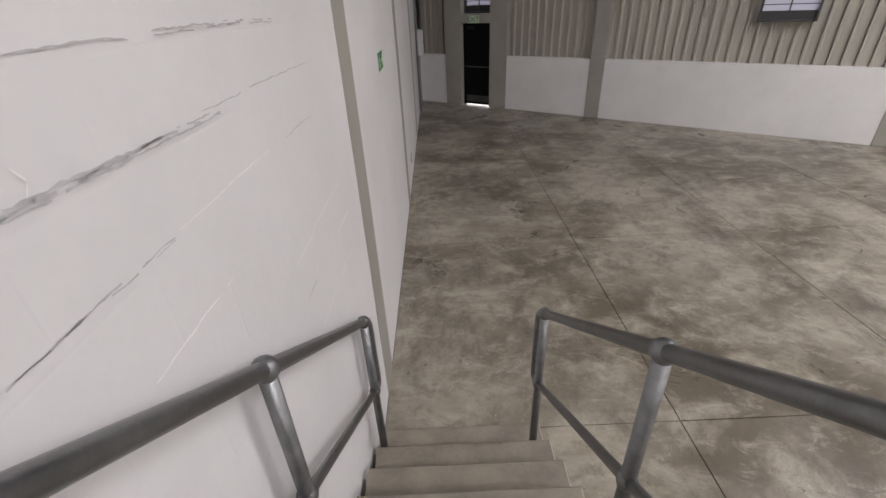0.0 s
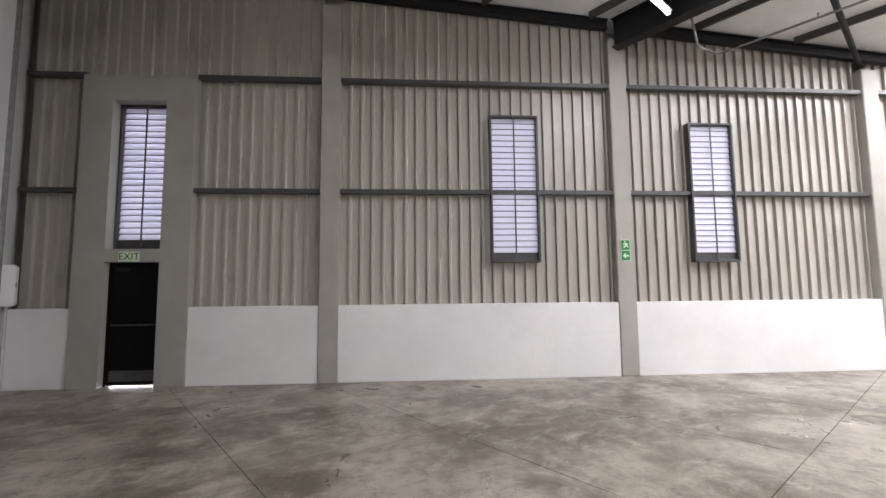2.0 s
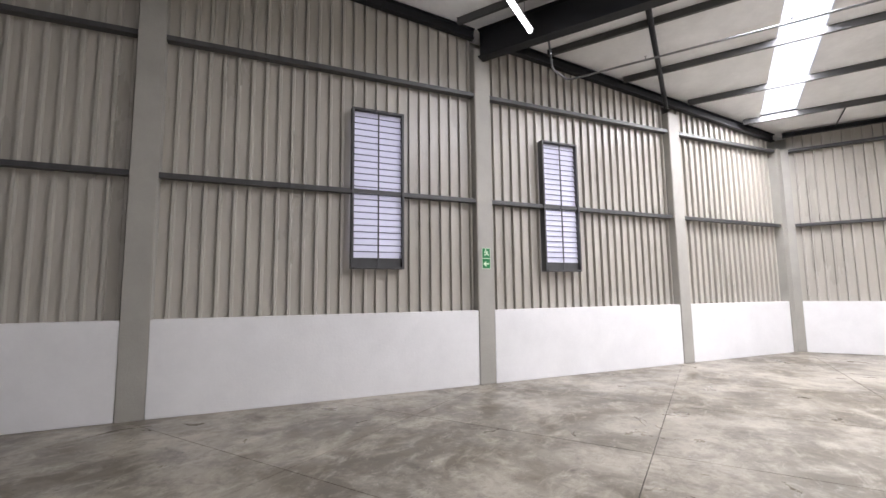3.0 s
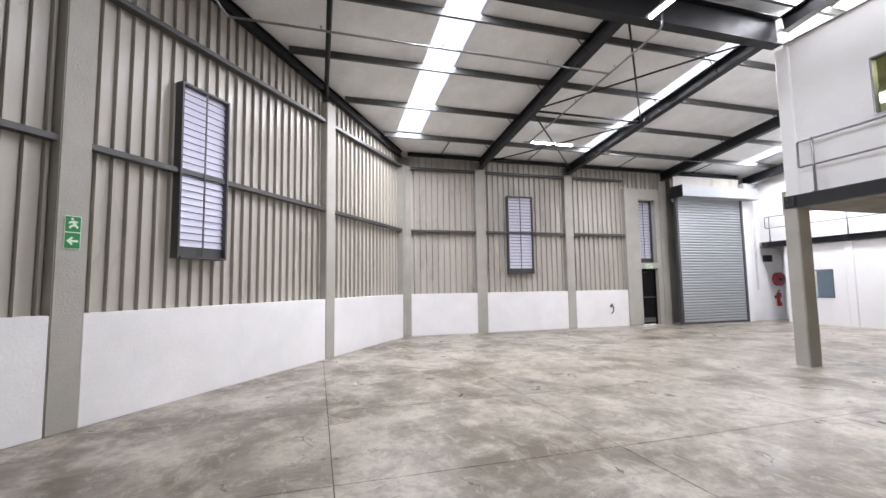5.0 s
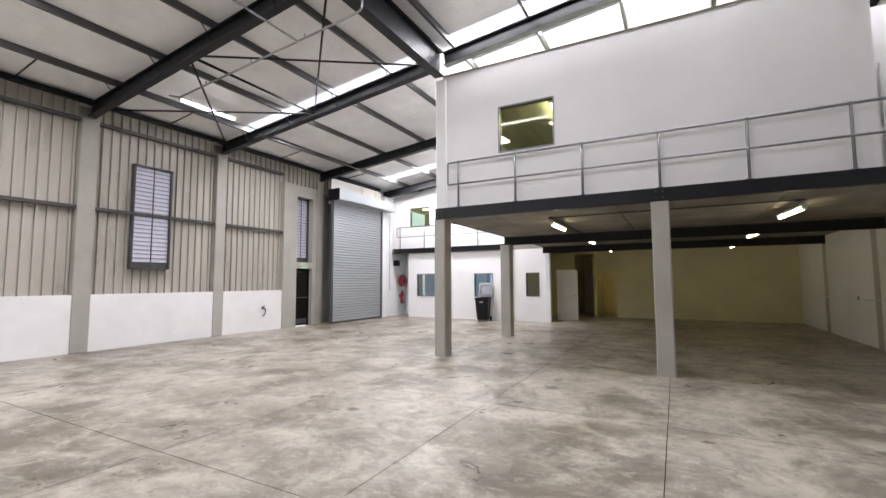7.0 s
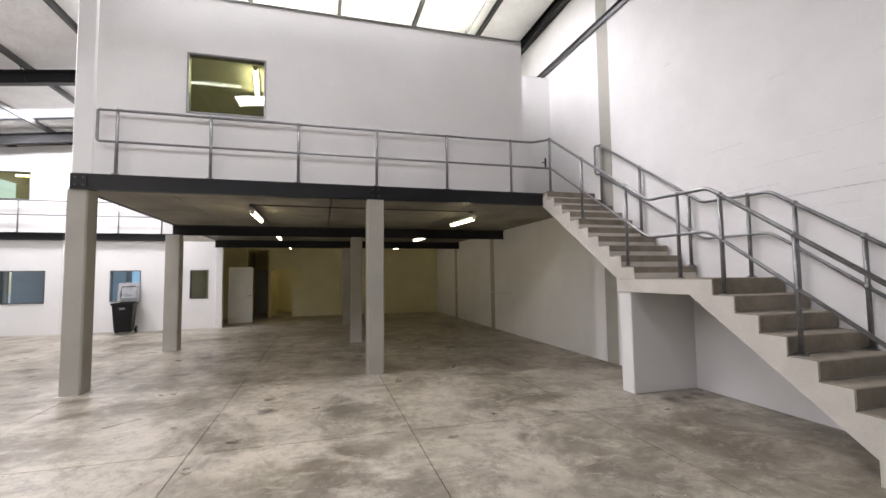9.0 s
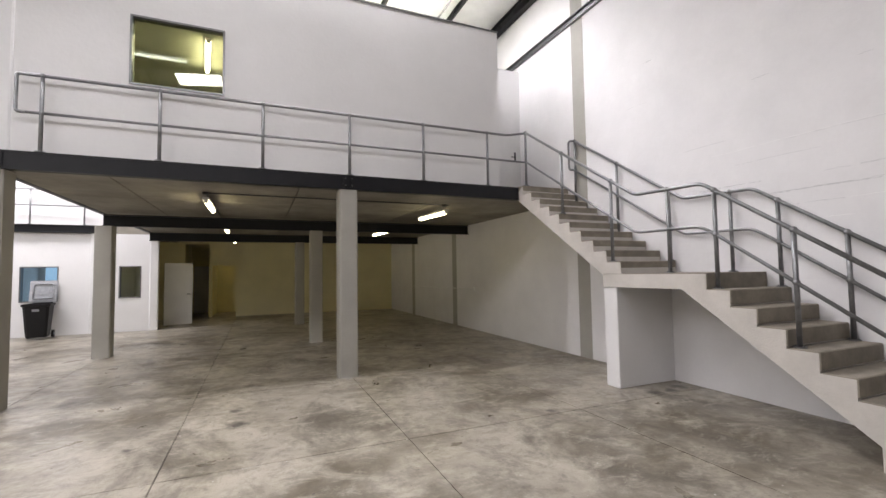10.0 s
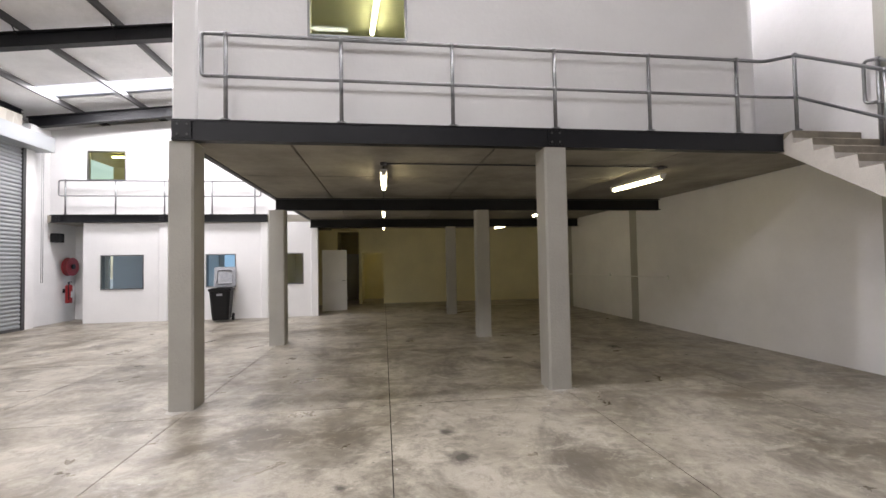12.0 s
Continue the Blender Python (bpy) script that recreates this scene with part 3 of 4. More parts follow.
# y from, y to, height, width, strands
for y0, y1, z, w, q in ((0.15, 1.18, 2.463, 0.0042, 3), (1.1, 1.95, 2.475, 0.0025, 1), (0.45, 0.88, 2.305, 0.0028, 2), (0.72, 0.95, 2.621, 0.003, 1), (1.02, 1.65, 2.625, 0.0035, 2),
                        (1.42, 1.61, 1.762, 0.003, 1), (1.55, 1.86, 2.297, 0.0025, 1), (-0.7, 0.1, 2.635, 0.004, 2), (0.05, 0.25, 3.890, 0.005, 1), (-1.53, -1.36, 4.810, 0.006, 1),
                        (1.05, 1.18, 3.720, 0.003, 1), (-0.9, -0.3, 3.240, 0.004, 1), (-1.9, -1.5, 4.200, 0.003, 1), (-0.2, 0.7, 2.890, 0.003, 1), (0.4, 1.3, 3.060, 0.0025, 1)):
    crack([(y0, z), ((y0 + y1) / 2, z + 0.003), (y1, z - 0.003)], w, M_CRACK, "wall_crack", OPEN, q)
for y0, y1, z, w in ((0.70, 1.02, 2.129, 0.0035), (0.9, 1.4, 2.308, 0.003), (1.61, 2.10, 1.935, 0.004), (1.38, 1.61, 1.922, 0.003), (1.5, 2.02, 1.571, 0.0035), (1.9, 2.2, 1.551, 0.005), (1.95, 2.2, 1.747, 0.005),
                     (3.2, 3.97, 1.612, 0.004), (3.2, 3.9, 1.270, 0.003), (-0.5, 1.5, 3.070, 0.003)):
    crack([(y0, z), ((y0 + y1) / 2, z + 0.002), (y1, z - 0.002)], w, M_PATCH, "filled_crack", FILLED)
# short upright joints where the cracks step from course to course
for y, z0, z1, w in ((1.60, 1.90, 1.935, 0.003), (0.66, 2.47, 2.51, 0.002), (2.18, 1.58, 1.74, 0.003), (3.55, 1.45, 1.61, 0.002)):
    crack([(y, z0), (y + 0.012, (z0 + z1) / 2), (y, z1)], w * 2, M_PATCH, "filled_crack", FILLED)

# cable tray on the wall, conduit, distribution box in the corner
ct = thing("cable_tray", "perforated galvanised cable tray along the block wall", "cable tray")
part("tray", boxes((WX, WX + 0.05, -6.0, 12.45, 6.34, 6.36), (WX, WX + 0.05, -6.0, 12.45, 6.46, 6.48), (WX, WX + 0.006, -6.0, 12.45, 6.36, 6.46)), M_GALV, ct)
part("drop_tray", boxes((WX, WX + 0.05, 12.35, 12.37, 0.02, 6.34), (WX, WX + 0.05, 12.49, 12.51, 0.02, 6.34), (WX, WX + 0.006, 12.37, 12.49, 0.02, 6.34)), M_GALV, ct)
bm = bmesh.new()
for i in range(150):
    box(bm, WX + 0.006, WX + 0.012, 12.385, 12.475, 0.05 + i * 0.042, 0.068 + i * 0.042)
tagged(part("slots", bm, M_STEEL, ct), "dark slots of the tray", "", "", "stuff")
db = thing("distribution_box", "white electrical box on the block wall by the exit", "electrical box", pose(WX, 12.62, 1.72))
part("case", boxes((0.0, 0.17, 0, 0.42, -0.33, 0.27), bevel=0.01), M_BOX, db)
part("cover", boxes((0.171, 0.185, 0.02, 0.40, -0.31, 0.25), bevel=0.004), M_BOX, db)
part("latch", boxes((0.186, 0.2, 0.03, 0.05, -0.06, 0.02)), M_GALV, db)
part("conduit", tube(bmesh.new(), [(0.06, 0.2, -0.33), (0.06, 0.2, -1.7)], 0.02), M_GREY, db)
escape_sign_wide(pose(WX, 4.29, 2.212, 0, 0, 90) @ Matrix.Scale(0.8, 4), 0.0, 0.0)
cd = thing("wall_conduit", "white conduit with round boxes along the block wall", "conduit")
part("pipe", tube(bmesh.new(), [(WX + 0.015, -7.45, 1.12), (WX + 0.015, -12.6, 1.08)], 0.011, 8), M_BOX, cd)
for y in (-7.45, -9.95):
    part("junction_box", disc(bmesh.new(), (WX + 0.02, y, 1.12), 0.05, 0.04, "x"), M_BOX, cd)

so = thing("wall_socket", "small white socket plate low on the block wall", "socket", pose(WX, 7.3, 0.36))
part("plate", boxes((0.0, 0.012, -0.05, 0.05, -0.08, 0.08), bevel=0.003), M_GREY, so)
part("switch", boxes((0.0125, 0.018, -0.02, 0.02, 0.0, 0.04)), M_BOX, so)

# ---------------------------------------------------------------- roof
X0, X1, Y0, Y1 = -0.66, 16.2, -16.3, 14.8


def roof_sheet():
    """White lined roof with openings for the roof lights, one mesh, on the slope."""
    xs = sorted({X0, X1} | {v for r in ROOF_LIGHTS for v in r[:2]})
    ys = sorted({Y0, Y1} | {v for r in ROOF_LIGHTS for v in r[2:]})
    bm = bmesh.new()
    for a, b in zip(xs, xs[1:]):
        for c, d in zip(ys, ys[1:]):
            mx, my = (a + b) / 2, (c + d) / 2
            if any(r[0] < mx < r[1] and r[2] < my < r[3] for r in ROOF_LIGHTS):
                continue
            for lift, flip in ((0.44, True), (0.52, False)):
                q = [(a, c), (b, c), (b, d), (a, d)]
                vs = [bm.verts.new((x, y, rafter_z(x) + lift)) for x, y in (q[::-1] if flip else q)]
                bm.faces.new(vs)
    bmesh.ops.remove_doubles(bm, verts=bm.verts, dist=0.001)
    structure("ceiling", bm, M_FOIL, "white insulated roof lining between dark purlins", "ceiling")


roof_sheet()
# the last of these sheets is unseen, added together with its lamp
for i, (x0, x1, y0, y1) in enumerate(ROOF_LIGHTS):
    bm = bmesh.new()
    vs = [bm.verts.new((x, y, rafter_z(x) + 0.50)) for x, y in ((x0, y0), (x1, y0), (x1, y1), (x0, y1))]
    bm.faces.new(vs)
    structure("roof_light", bm, M_ROOFLIGHT, "bright translucent roof light sheet between the purlins", "skylight")


def i_beam(name, p, q, depth, width, label, web=0.012, flange=0.018, parent=None):
    """A steel beam whose underside runs from p to q."""
    p, q = Vector(p), Vector(q)
    d = q - p
    L = d.length
    up = Vector((0, 0, 1))
    side = d.cross(up).normalized()
    up = side.cross(d).normalized()
    m = Matrix((( *d.normalized(), ), (*side,), (*up,))).transposed().to_4x4()
    m.translation = p
    bm = boxes((0, L, -width / 2, width / 2, 0, flange), (0, L, -width / 2, width / 2, depth - flange, depth), (0, L, -web / 2, web / 2, flange, depth - flange))
    return structure(name, bm, M_STEEL, label, "beam", m)


for y, xa, xb in ((-3.55, WX, 8.0), (-3.55, 8.2, 15.62), (-0.2, 8.2, 15.62), (-7.65, WX, 15.62), (-11.75, WX, 15.6), (5.0, WX, 8.0), (0.9, WX, 8.0)):
    i_beam("rafter", (xa, y, rafter_z(xa)), (xb, y, rafter_z(xb)), 0.30, 0.17, "charcoal steel rafter under the white roof")
i_beam("spine_beam", (8.1, -3.46, 6.06), (8.1, 7.75, 6.06), 0.56, 0.22, "deep charcoal steel beam from the wall pier to the mezzanine column")
# eaves members along the clad walls
for m, sa, sb in ((OBL, 0.0, 10.4), (OBL, 10.7, 19.6)):
    a, b = m @ Vector((sa, 0.07, 0)), m @ Vector((sb, 0.07, 0))
    i_beam("eaves_beam", (a.x, a.y, rafter_z(a.x) + 0.20), (b.x, b.y, rafter_z(b.x) + 0.20), 0.2, 0.12, "dark steel eaves beam along the oblique wall")
i_beam("eaves_beam", (15.55, 2.3, rafter_z(15.6) + 0.27), (15.55, -11.4, rafter_z(15.6) + 0.27), 0.12, 0.1, "dark steel eaves beam along the far wall")
i_beam("eaves_beam", (WX + 0.09, -15.5, rafter_z(WX) + 0.16), (WX + 0.09, 13.6, rafter_z(WX) + 0.16), 0.26, 0.14, "dark steel eaves beam along the block wall")
x = 14.39
while x > 0.3:
    z = rafter_z(x) + 0.302
    ye = 13.95 - (x - WX) * 0.5865 / 0.81 - 0.05
    structure("purlin", boxes((x - 0.03, x + 0.03, -15.6, ye, z, z + 0.006), (x - 0.03, x - 0.024, -15.6, ye, z + 0.006, z + 0.13), (x - 0.03, x + 0.03, -15.6, ye, z + 0.13, z + 0.136)),
              M_GIRT, "dark grey purlin carrying the roof lining", "purlin")
    x -= 1.66


def rod(name, p, q, r, label, mat=None, category="brace"):
    return structure(name, tube(bmesh.new(), [p, q], r, 8), mat or M_STEEL, label, category)


# wind bracing and fly braces between the two nearer rafters
def under(x, y, lift=0.12):
    return (x, y, rafter_z(x) + lift)


BR = "thin dark steel bracing rod under the roof"
for xa, xb in ((15.4, 11.9), (11.9, 8.3)):
    rod("brace", under(xa, -0.2), under(xb, -3.55), 0.022, BR)
    rod("brace", under(xb, -0.2), under(xa, -3.55), 0.022, BR)
rod("brace", under(11.9, -0.2), under(11.9, -3.55), 0.03, BR)
rod("strut", (12.3, 4.88, rafter_z(12.3) + 0.16), (8.2, 4.88, rafter_z(8.2) + 0.16), 0.05, "dark steel strut from the wall pier to the deep beam")
for y in (-3.55, -0.2, -7.65):
    for x in (14.39, 12.73, 11.07, 9.41):
        for s in (-1, 1):
            rod("fly_brace", (x, y + 0.05 * s, rafter_z(x) + 0.02), (x, y + 0.3 * s, rafter_z(x) + 0.31), 0.010, "short dark fly brace at the rafter")
for y in (-9.0, -5.6, -1.9, 1.2):
    rod("sag_rod", (15.5, y, rafter_z(15.5) + 0.36), (14.39, y, rafter_z(14.39) + 0.36), 0.016, "short dark rod between the eaves and first purlin")

sp = thing("sprinkler_pipe", "thin grey pipe with small sprinkler heads under the roof", "pipe")
runs = [[(7.95, -0.6, 6.35), (7.95, -0.6, 5.93), (8.3, -0.62, 5.9), (13.1, -0.75, 5.62), (13.5, -0.76, 5.75)], [(8.3, 6.5, 6.3), (8.72, 6.55, 5.8), (9.3, 6.42, 5.8), (9.38, -0.60, 5.8)],
        [(13.6, -3.2, 5.62), (13.6, -8.5, 5.62)], [(1.6, -3.6, 7.15), (1.6, -12.0, 7.15)]]
for r in runs:
    part("pipe", tube(bmesh.new(), rounded(r, 0.08), 0.02, 8), M_GIRT if r[0][0] > 8.5 else M_GALV, sp)
    a, b = Vector(r[-2]), Vector(r[-3] if len(r) > 4 else r[-1])
    for k in (0.2, 0.5, 0.8):
        c = a.lerp(b, k)
        part("sprinkler_head", tube(disc(bmesh.new(), c + Vector((0, 0, 0.07)), 0.018, 0.006), [c, c + Vector((0, 0, 0.07))], 0.009, 6), M_GALV, sp)


def batten(name, c, length, turn, mat, hang=0.0, label="white fluorescent batten light, switched on", pitch=0.0):
    f = thing(name, label, "ceiling light", pose(*c, 0, pitch, turn), "fluorescent battens")
    L = length / 2
    part("housing", prism(bmesh.new(), [(-0.05, 0.0), (0.05, 0.0), (0.045, 0.035), (-0.045, 0.035)], "x", -L, L), M_BOX, f)
    part("tube", tube(bmesh.new(), [(-L + 0.05, 0, -0.03), (L - 0.05, 0, -0.03)], 0.03, 10), mat, f, "glowing tube")
    for s in (-1, 1):
        part("lamp_holder", boxes((s * (L - 0.03) - 0.02, s * (L - 0.03) + 0.02, -0.03, 0.03, -0.05, 0.0)), M_BOX, f)
    if hang:
        for s in (-0.6, 0.6):
            part("hanger", tube(bmesh.new(), [(s * L, 0, 0.035), (s * L, 0, hang)], 0.005, 6), M_GALV, f)
    return f


batten("batten_light", (13.75, -1.85, 5.88), 1.5, 90, M_TUBE_COOL, 0.12)
batten("batten_light", (7.3, -0.4, 6.12), 1.5, 0, M_TUBE_COOL, 0.6)
batten("batten_light", (7.1, 6.65, 6.12), 1.5, 0, M_TUBE_COOL, 0.6)

# ---------------------------------------------------------------- mezzanine
MZ, MB, MY, MX = 3.17, 2.92, -3.46, 8.22      # deck top, beam underside, front, outer side
i_beam("mezzanine_beam", (MX, MY - 0.06, MB), (0.74, MY - 0.06, MB), 0.23, 0.12, "charcoal steel edge beam of the mezzanine", web=0.10)
for y in (-7.4, -11.5):
    i_beam("mezzanine_beam", (MX - 0.15, y, 2.63), (WX + 0.2, y, 2.63), 0.24, 0.14, "charcoal steel beam under the mezzanine slab")
i_beam("mezzanine_beam", (MX - 0.05, MY - 0.12, 2.93), (MX - 0.05, -12.0, 2.90), 0.2, 0.08, "charcoal steel side beam of the mezzanine")
md = thing("mezzanine_slab", "bare concrete mezzanine slab of joined panels", "mezzanine floor", None, "", "structure")
xs = [WX + 0.005, 2.1, 4.6, 7.0, MX - 0.1]
ys = [MY - 0.13, -5.4, -7.4, -9.45, -11.5, -13.6, -15.58]
for a, b in zip(xs, xs[1:]):
    for c, d in zip(ys[1:], ys):
        part("panel", boxes((a + 0.008, b - 0.008, c + 0.006, d - 0.006, MB + 0.005, MZ - 0.02), bevel=0.006), M_SOFFIT, md)
part("screed", boxes((WX + 0.004, MX - 0.1, -15.58, MY - 0.12, MZ - 0.018, MZ)), M_STAIR, md)


def column(x0, x1, y0, y1, z0, z1, label="tall grey concrete column with chamfered edges"):
    bm = bmesh.new()
    c = 0.02
    prism(bm, [(x0 + c, y0), (x1 - c, y0), (x1, y0 + c), (x1, y1 - c), (x1 - c, y1), (x0 + c, y1), (x0, y1 - c), (x0, y0 + c)], "z", z0, z1)
    ob = part("column", bm, M_GREY if "grey" in label else M_PLASTER)
    return tagged(ob, label, "column", "columns", "structure")


column(8.01, 8.27, -3.82, -3.50, 0, MB)
column(8.01, 8.27, -3.82, -3.59, MB, 6.06, "white painted upper column beside the mezzanine office")
column(3.74, 4.02, -3.80, -3.47, 0, MB)
column(7.88, 8.18, -7.56, -7.27, 0, 2.63)
column(3.77, 4.05, -7.55, -7.27, 0, 2.63)
column(3.80, 4.08, -11.65, -11.35, 0, 2.63)
for x0, x1, y0, y1 in ((8.01, 8.27, -3.82, -3.50), (3.74, 4.02, -3.80, -3.47), (7.88, 8.18, -7.56, -7.27), (3.77, 4.05, -7.55, -7.27)):
    bm = bmesh.new()
    pts = [((x0 + x1) / 2 + (0.2 + 0.07 * math.sin(k * 2.3 + x0)) * math.cos(k * math.pi / 9), (y0 + y1) / 2 + (0.23 + 0.06 * math.cos(k * 1.7)) * math.sin(k * math.pi / 9)) for k in range(18)]
    prism(bm, pts, "z", 0.0005, 0.004)
    structure("column_patch", bm, M_GROUT, "pale grout patch on the floor round the column", "grout patch")

for x, ys_ in ((5.95, (-5.05, -9.3, -13.4)), (1.82, (-5.1, -9.3, -13.4))):
    for y in ys_:
        batten("batten_light", (x, y, MB - 0.115), 1.25, 90 if x > 3 else 96, M_TUBE, 0.12, "fluorescent batten light under the mezzanine, switched on")

# conduit that feeds the battens, and bolted plates on the edge beam
cf = thing("ceiling_conduit", "thin grey conduit across the mezzanine soffit", "conduit")
part("pipe", tube(bmesh.new(), [(6.0, -4.40, MB - 0.012), (1.75, -4.40, MB - 0.012)], 0.012, 8), M_GIRT, cf)
part("pipe", tube(bmesh.new(), [(5.95, -4.40, MB - 0.012), (5.95, -11.3, MB - 0.012)], 0.012, 8), M_GIRT, cf)
for x in (5.95, 1.85):
    part("junction_box", disc(bmesh.new(), (x, -4.40, MB - 0.02), 0.045, 0.04, "z", 16), M_GIRT, cf)
for x in (8.10, 3.88):
    bp = thing("beam_plate", "dark bolted splice plate on the mezzanine edge beam", "steel plate", pose(x, MY + 0.0005, MB + 0.115), "beam plates", "structure")
    part("plate", boxes((-0.09, 0.09, 0.0, 0.01, -0.09, 0.09), bevel=0.002), M_STEEL, bp)
    for dx in (-0.05, 0.05):
        for dz in (-0.055, 0.055):
            part("bolt", disc(bmesh.new(), (dx, 0.016, dz), 0.014, 0.012, "y", 6), M_GIRT, bp)

# store under the mezzanine
structure("wall_back", boxes((WX, 5.98, -15.9, -15.6, 0, 8.0), (6.80, 6.92, -15.9, -15.6, 0, 8.0), (7.73, 9.4, -15.9, -15.6, 0, 8.0), (5.98, 6.80, -15.9, -15.6, 1.98, 8.0), (6.92, 7.73, -15.9, -15.6, 2.8, 8.0)), M_CREAM, "cream back wall of the store under the mezzanine", "wall")
structure("passage", boxes((5.6, 5.7, -18.0, -15.9, 0, 2.9), (6.82, 6.9, -18.0, -15.9, 0, 2.9), (5.6, 7.9, -18.1, -18.0, 0, 2.9), (5.6, 7.9, -18.0, -15.9, 2.82, 2.9), (7.8, 7.9, -18.0, -15.9, 0, 2.9)), M_CREAM, "lit passage behind the back wall doorway", "wall")
batten("batten_light", (6.3, -17.0, 2.76), 0.6, 90, M_TUBE, 0.0, "small passage light, switched on")
d = thing("door", "pale inner door at the end of the dark passage", "door", pose(7.0, -17.98, 0), "", "structure")
part("leaf", boxes((0, 0.7, 0.0, 0.04, 0.01, 2.0), bevel=0.003), M_DADO, d)
structure("wall_store_outer", boxes((9.3, 9.4, -15.6, -12.3, 0, MB)), M_CREAM, "dim wall of the side room", "wall")
d = thing("door", "white flush door standing open beside the store", "door", pose(7.98, -13.2, 0, 0, 0, 201), "", "structure")
part("leaf", boxes((0, 0.82, -0.02, 0.02, 0.01, 2.03), bevel=0.003), M_DADO, d)
part("handle", tube(bmesh.new(), rounded([(0.76, -0.02, 1.0), (0.76, -0.065, 1.0), (0.64, -0.065, 1.0)], 0.02), 0.009), M_GALV, d, "steel lever handle")

# mezzanine office
OT = 6.12
ow = (5.65, 6.81, 4.21, 5.19)
fy = MY - 0.16
bm = boxes((1.04, ow[0], fy - 0.12, fy, MZ, OT), (ow[1], 8.1, fy - 0.12, fy, MZ, OT), (ow[0], ow[1], fy - 0.12, fy, MZ, ow[2]), (ow[0], ow[1], fy - 0.12, fy, ow[3], OT))
structure("wall_office_front", bm, M_PLASTER, "smooth white office wall on the mezzanine", "wall")
structure("wall_office_side", boxes((8.1, 8.2, -12.0, fy - 0.205, MZ, 6.3)), M_PLASTER, "white side wall of the mezzanine office", "wall")
structure("wall_office_end", boxes((1.04, 1.16, -12.0, fy - 0.121, MZ, OT)), M_PLASTER, "white end wall of the mezzanine office", "wall")
structure("wall_office_back", boxes((1.16, 8.1, -9.2, -9.1, MZ, OT)), M_OFFICE, "cream back wall inside the mezzanine office", "wall")
structure("office_ceiling", boxes((1.16, 8.1, -9.1, fy - 0.121, OT - 0.5, OT - 0.45)), M_OFFICE, "cream ceiling of the mezzanine office", "ceiling")
structure("office_capping", boxes((1.03, 8.1, fy - 0.13, fy + 0.012, OT, OT + 0.03)), M_GALV, "thin metal capping along the office wall", "trim")
# the two battens at x 2.4 are unseen, added to brighten the office
batten("batten_light", (2.4, -5.6, OT - 0.54), 1.3, 96, M_TUBE_OFFICE, 0.0, "office ceiling batten light, switched on")
batten("batten_light", (2.4, -8.0, OT - 0.54), 1.3, 96, M_TUBE_OFFICE, 0.0, "office ceiling batten light, switched on")
batten("batten_light", (6.05, -5.4, OT - 0.54), 1.3, 96, M_TUBE_OFFICE, 0.0, "office ceiling batten light, switched on")


def office_window(x0, x1, z0, z1, y, pane, label, thick=0.12):
    w = thing("window", label, "window", pose(x0, y, z0), "office windows", "structure")
    W, H, t = x1 - x0, z1 - z0, 0.028
    for name, r in (("frame_stile", (0, t, -thick, 0.012, 0, H)), ("frame_stile", (W - t, W, -thick, 0.012, 0, H)), ("frame_head", (t, W - t, -thick, 0.012, H - t, H)),
                    ("frame_sill", (t, W - t, -thick, 0.02, 0, t))):
        part(name, boxes(r, bevel=0.003), M_GALV, w)
    p = part("pane", boxes((t, W - t, -0.05, -0.044, t, H - t)), pane, w)
    p.visible_shadow = False
    return w


office_window(*ow, fy, M_PANE, "large tinted office window with thin metal frame")

# vestibule wall and door at the stair head
structure("wall_vestibule", boxes((WX, 1.04, -5.1, -5.0, MZ, 6.2)), M_PLASTER, "white partition with a door at the stair head", "wall")
d = thing("door", "white flush door at the stair head, shut", "door", pose(-0.25, -5.0, MZ), "", "structure")
part("leaf", boxes((0, 0.8, 0.001, 0.035, 0.01, 2.03), bevel=0.003), M_DADO, d)
part("handle", tube(bmesh.new(), rounded([(0.08, 0.035, 1.0), (0.08, 0.08, 1.0), (0.2, 0.08, 1.0)], 0.02), 0.009), M_STEEL, d, "dark lever handle")
part("handle_plate", boxes((0.06, 0.1, 0.036, 0.042, 0.9, 1.12)), M_STEEL, d)

# ---------------------------------------------------------------- rails


def railing(name, label, top, mid, posts, loops=(), r=0.0215):
    """Two-rail tube railing: the lines of both rails, posts as (x, y, foot z, top z, mid z), end loops."""
    g = thing(name, label, "railing")
    part("top_rail", tube(bmesh.new(), rounded(top, 0.09), r, 12), M_GALV, g)
    part("mid_rail", tube(bmesh.new(), rounded(mid, 0.09), r * 0.85, 12), M_GALV, g)
    for x, y, z0, zt, zm in posts:
        p = part("post", tube(bmesh.new(), [(x, y, z0), (x, y, zt)], r * 1.05, 12), M_GALV, g)
        part("ball_joint", ball(bmesh.new(), (x, y, zt), r * 1.55), M_GALV, p)
        part("ball_joint", ball(bmesh.new(), (x, y, zm), r * 1.5), M_GALV, p)
        part("foot_plate", disc(bmesh.new(), (x, y, z0 + 0.006), 0.055, 0.012), M_GALV, p)
        for dy in (0.036, -0.036):
            part("bolt", disc(bmesh.new(), (x, y + dy, z0 + 0.017), 0.009, 0.012, "z", 6), M_GALV, p)
    for pts in loops:
        part("end_loop", tube(bmesh.new(), rounded(pts, 0.09), r * 0.95, 12), M_GALV, g)
    return g


RY = MY - 0.03
zt, zm = 4.12, 3.645
DECK = MB + 0.23
SXR, SXL = 0.62, -0.285
LAND = 1.55
RISE, GO = LAND / 9, 0.249
LY0 = 0.115                 # first lower riser
UGO = 0.252
URISE = (MZ - LAND) / 10
UY0 = -1.087                # first upper riser


